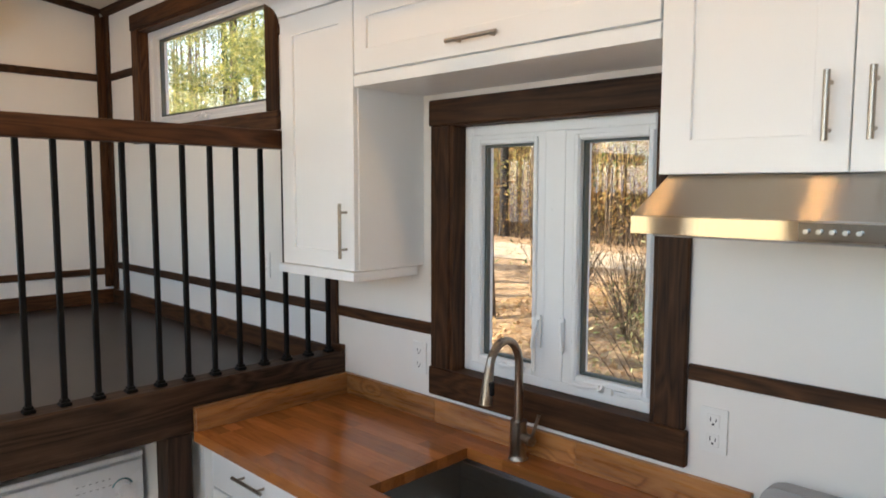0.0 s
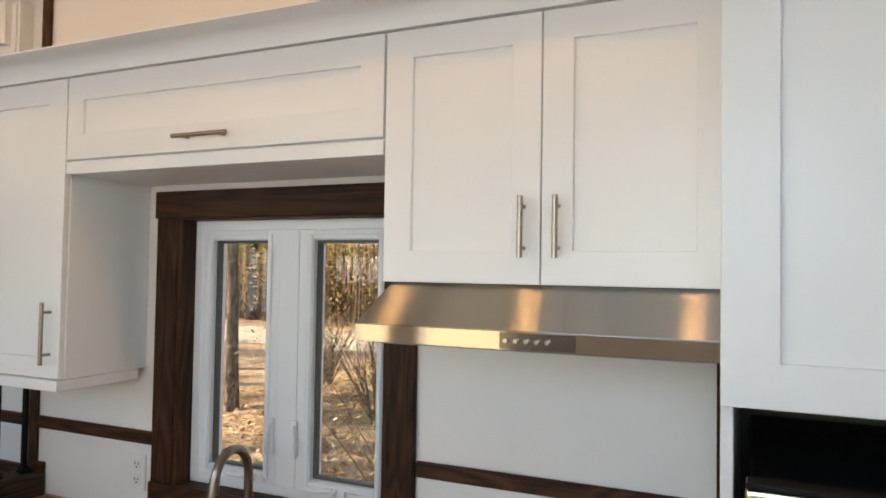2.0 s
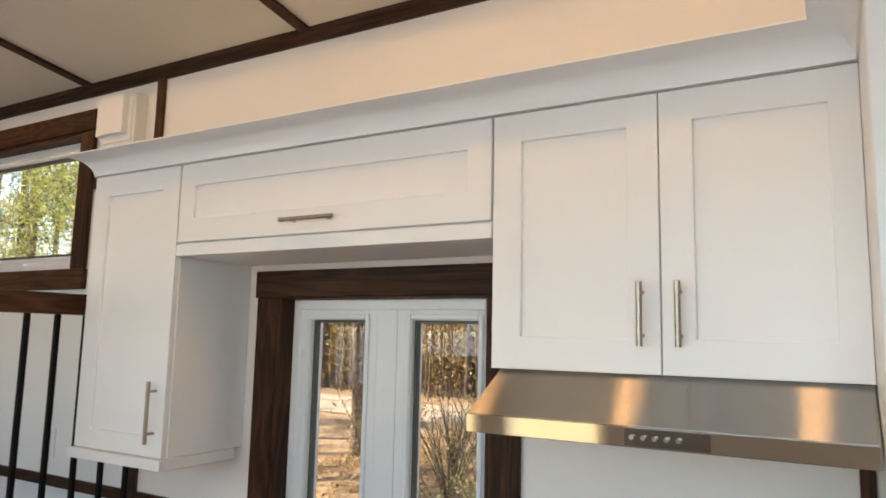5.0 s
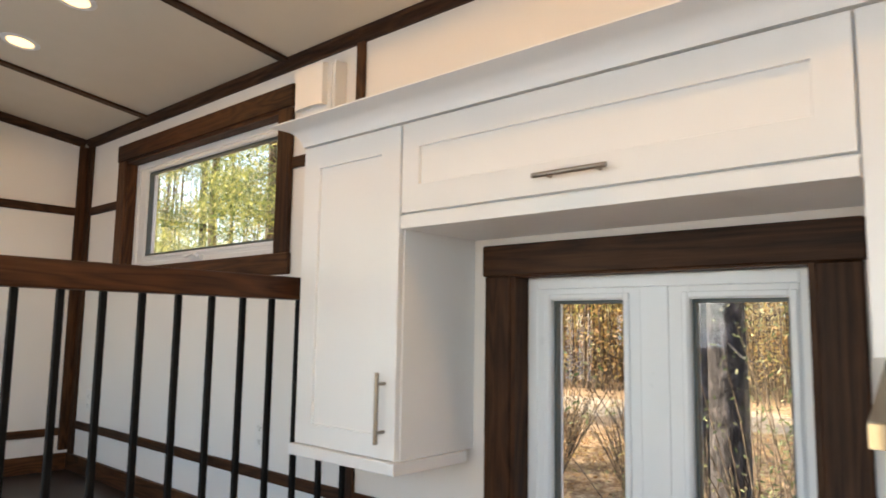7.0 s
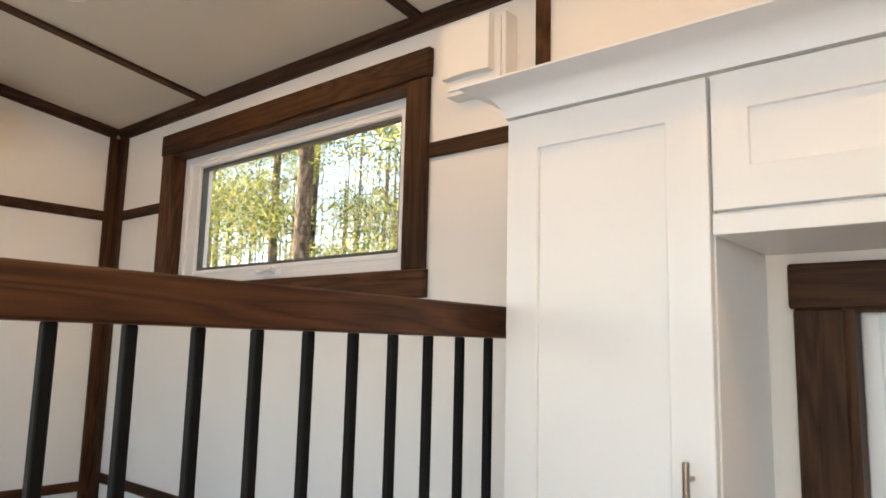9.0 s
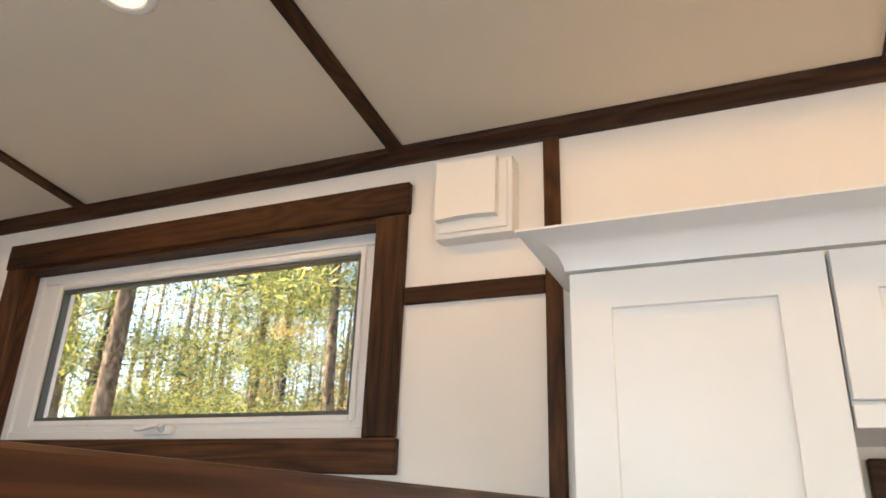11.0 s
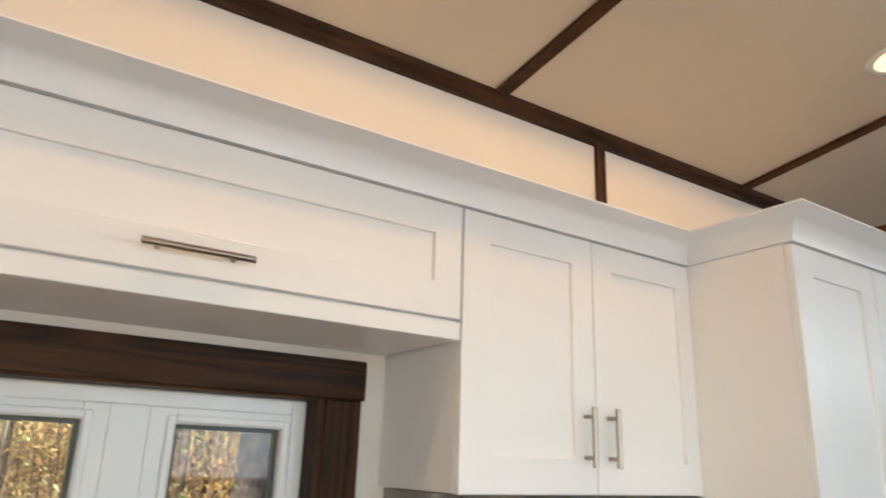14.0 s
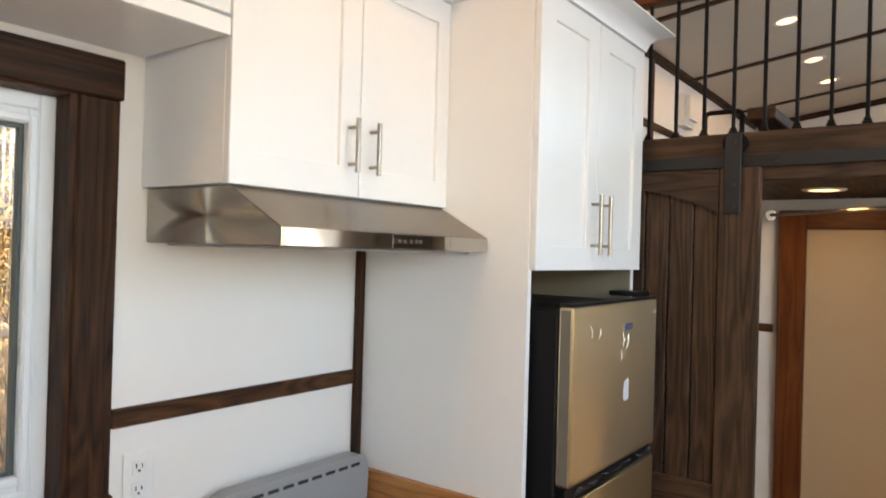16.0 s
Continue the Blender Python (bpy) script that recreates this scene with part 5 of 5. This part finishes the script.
def shrub(x, y, h, seed, mat, label, twigs=26, leaves=700):
    """Many thin stems from one root, with small leaves towards their ends."""
    rnd = random.Random(seed)
    base = Vector((x, y, ground_height(x, y) - 0.03))
    t = thing("shrub", base, label, "shrub", "shrubs of the wood")
    s, lv = Soup(), Soup()
    for k in range(twigs):
        a, tilt = rnd.uniform(0, 6.283), rnd.uniform(0.05, 0.55)
        d = Vector((math.cos(a) * tilt, math.sin(a) * tilt, 1))
        ln = h * rnd.uniform(0.5, 1.0)
        bend = Vector((rnd.uniform(-0.2, 0.2), rnd.uniform(-0.2, 0.2), 0))
        q = [base + d * ln * g + bend * ln * g * g for g in (0, 0.3, 0.6, 0.85, 1.0)]
        s.limb(q, [0.010, 0.008, 0.006, 0.004, 0.002], 4)
        for _ in range(3):
            g = rnd.uniform(0.3, 0.9)
            p = base + d * ln * g + bend * ln * g * g
            e = p + rand_dir(rnd) * 0.25 * h * 0.4
            s.limb([p, e], [0.004, 0.0015], 3)
            tuft(lv, e, rnd, leaves // (twigs * 4), 0.07, 0.022, 1.0)
        tuft(lv, q[-1], rnd, leaves // (twigs * 4), 0.09, 0.022, 1.0)
    o = new("stems", s.mesh("stems", BARK_FAR, base))
    o.parent = t
    o = new("leaves", lv.mesh("leaves", mat, base))
    o.parent = t


shrub(-1.55, 4.6, 2.9, 31, BUSH_LEAF, "tangled shrub with small green leaves by the window", 48, 2600)
shrub(-2.1, 4.85, 2.5, 32, BUSH_LEAF, "twiggy shrub with sparse green leaves", 36, 1300)
shrub(-0.7, 5.4, 1.6, 33, BROWN, "dry twiggy shrub near the window", 34, 700)
shrub(0.2, 7.2, 2.0, 34, BROWN, "dry brown shrub by the thick pine", 36, 900)
shrub(1.9, 7.4, 2.4, 35, BUSH_LEAF, "leggy shrub with pale leaves", 36, 900)
shrub(0.9, 6.3, 2.1, 36, BROWN, "bare tangled shrub of thin stems", 40, 500)
shrub(-5.2, 9.4, 1.2, 37, BROWN, "low brown shrub on the bank", 30, 900)
shrub(-6.4, 9.0, 1.0, 38, BROWN, "low dry shrub on the bank", 30, 800)
shrub(-4.6, 8.2, 1.8, 40, BROWN, "twiggy brown shrub beside the path", 34, 900)
shrub(-2.9, 6.4, 1.9, 41, BUSH_LEAF, "thin shrub with scattered green leaves", 26, 700)
shrub(-6.9, 10.6, 1.3, 42, BROWN, "dry brown shrub at the bank", 34, 1000)
shrub(-3.6, 7.2, 1.3, 43, BUSH_LEAF, "low tangled shrub with dull green leaves", 36, 1200)
shrub(-5.6, 8.0, 1.7, 44, BROWN, "dense dry brushwood at the foot of the bank", 44, 1500)
shrub(-0.2, 6.0, 2.6, 45, BUSH_LEAF, "tall thin shrub with scattered dark leaves", 36, 1300)
shrub(2.9, 8.6, 2.2, 39, BROWN, "dry tall grass and twigs", 36, 900)


def far_woods():
    """Countless slim trunks, boughs and undergrowth, from the clearing's edge to the distance."""
    rnd = random.Random(77)
    wood_s, pine, gold, brown = Soup(), Soup(), Soup(), Soup()
    for _ in range(900):
        a = rnd.uniform(radians(20), radians(178))
        d = 21 + 44 * rnd.random() ** 0.8
        x, y = d * math.cos(a) - 1.5, d * math.sin(a)
        if -34 < x < 3 and y < 23.5:
            y = 23.5 + 30 * rnd.random()
        z = ground_height(x, y) - 0.1
        h, r = rnd.uniform(9, 19), rnd.uniform(0.04, 0.14)
        lx, ly = rnd.uniform(-0.04, 0.04), rnd.uniform(-0.04, 0.04)
        pts = [Vector((x + lx * h * f + 0.1 * math.sin(3 * f + x), y + ly * h * f, z + h * f)) for f in (0, 0.25, 0.5, 0.75, 1.0)]
        wood_s.limb(pts, [r, r * 0.85, r * 0.7, r * 0.5, r * 0.15], 6)
        greenish = x < -6 + rnd.uniform(-7, 7)
        lo = 0.15 if rnd.random() < 0.5 else 0.4
        for _ in range(16):
            f = rnd.uniform(lo, 1.0)
            p = pts[0].lerp(pts[-1], f)
            e = p + Vector((rnd.uniform(-1, 1), rnd.uniform(-1, 1), rnd.uniform(-0.2, 0.5))) * rnd.uniform(0.6, 2.0)
            wood_s.limb([p, e], [0.025, 0.006], 3)
            tuft(pine if greenish and rnd.random() < 0.75 else gold, e, rnd, 30 if greenish else 20, 0.45, 0.11)
    for _ in range(3800):
        a = rnd.uniform(radians(20), radians(175))
        d = 19 + 34 * rnd.random()
        x, y = d * math.cos(a) - 1.5, d * math.sin(a)
        if -34 < x < 1 and y < 23.2:
            y = 23.2 + 14 * rnd.random() ** 1.5
        z = ground_height(x, y)
        h = rnd.uniform(0.5, 3.2)
        e = Vector((x + rnd.uniform(-0.5, 0.5), y + rnd.uniform(-0.5, 0.5), z + h))
        wood_s.limb([Vector((x, y, z - 0.1)), e], [0.02, 0.004], 3)
        tuft(brown if rnd.random() < 0.7 else gold, Vector((x, y, z + h * 0.6)), rnd, 16, 0.35, 0.07, 1.4)
    for _ in range(2600):
        a = rnd.uniform(radians(25), radians(165))
        d = 24 + 24 * rnd.random()
        x, y = d * math.cos(a) - 1.5, d * math.sin(a)
        if -34 < x < 3 and y < 23.8:
            y = 23.8 + 20 * rnd.random()
        z, h = ground_height(x, y), rnd.uniform(3.0, 8.0)
        e = Vector((x + rnd.uniform(-0.6, 0.6), y, z + h))
        wood_s.limb([Vector((x, y, z - 0.1)), e], [0.035, 0.006], 3)
        for _ in range(5):
            g = rnd.uniform(0.2, 1.0)
            tuft(gold if rnd.random() < 0.75 else brown, Vector((x, y, z)).lerp(e, g), rnd, 16, 0.55, 0.10, 1.2)
    for nm, sp, mat, lab in (("far_trunks", wood_s, BARK_FAR, "slim grey-brown trunks of the distant wood"), ("far_pine_boughs", pine, NEEDLES, "green pine boughs of the distant wood"),
                             ("far_autumn_leaves", gold, GOLD, "golden autumn leaves of the distant wood"), ("undergrowth", brown, BROWN, "dry brown undergrowth at the wood's edge")):
        tagged(new(nm, sp.mesh(nm, mat)), lab, "woods", "", "stuff")


far_woods()


def fallen_leaves():
    rnd = random.Random(5)
    s = Soup()
    for _ in range(26000):
        x, y = rnd.uniform(-9, 5), 2.6 + 15 * rnd.random() ** 1.4
        c = Vector((x, y, ground_height(x, y) + 0.02 + 0.03 * rnd.random()))
        u = Vector((rnd.uniform(-1, 1), rnd.uniform(-1, 1), rnd.uniform(-0.4, 0.4))).normalized()
        w = u.cross(Vector((rnd.uniform(-0.4, 0.4), rnd.uniform(-0.4, 0.4), 1))).normalized()
        q = rnd.uniform(0.03, 0.075)
        s.leaf(c, u * q, w * q * 0.5)
    tagged(new("fallen_leaves", s.mesh("fallen_leaves", BROWN)), "dry brown leaves scattered on the ground", "leaves", "", "stuff")


fallen_leaves()
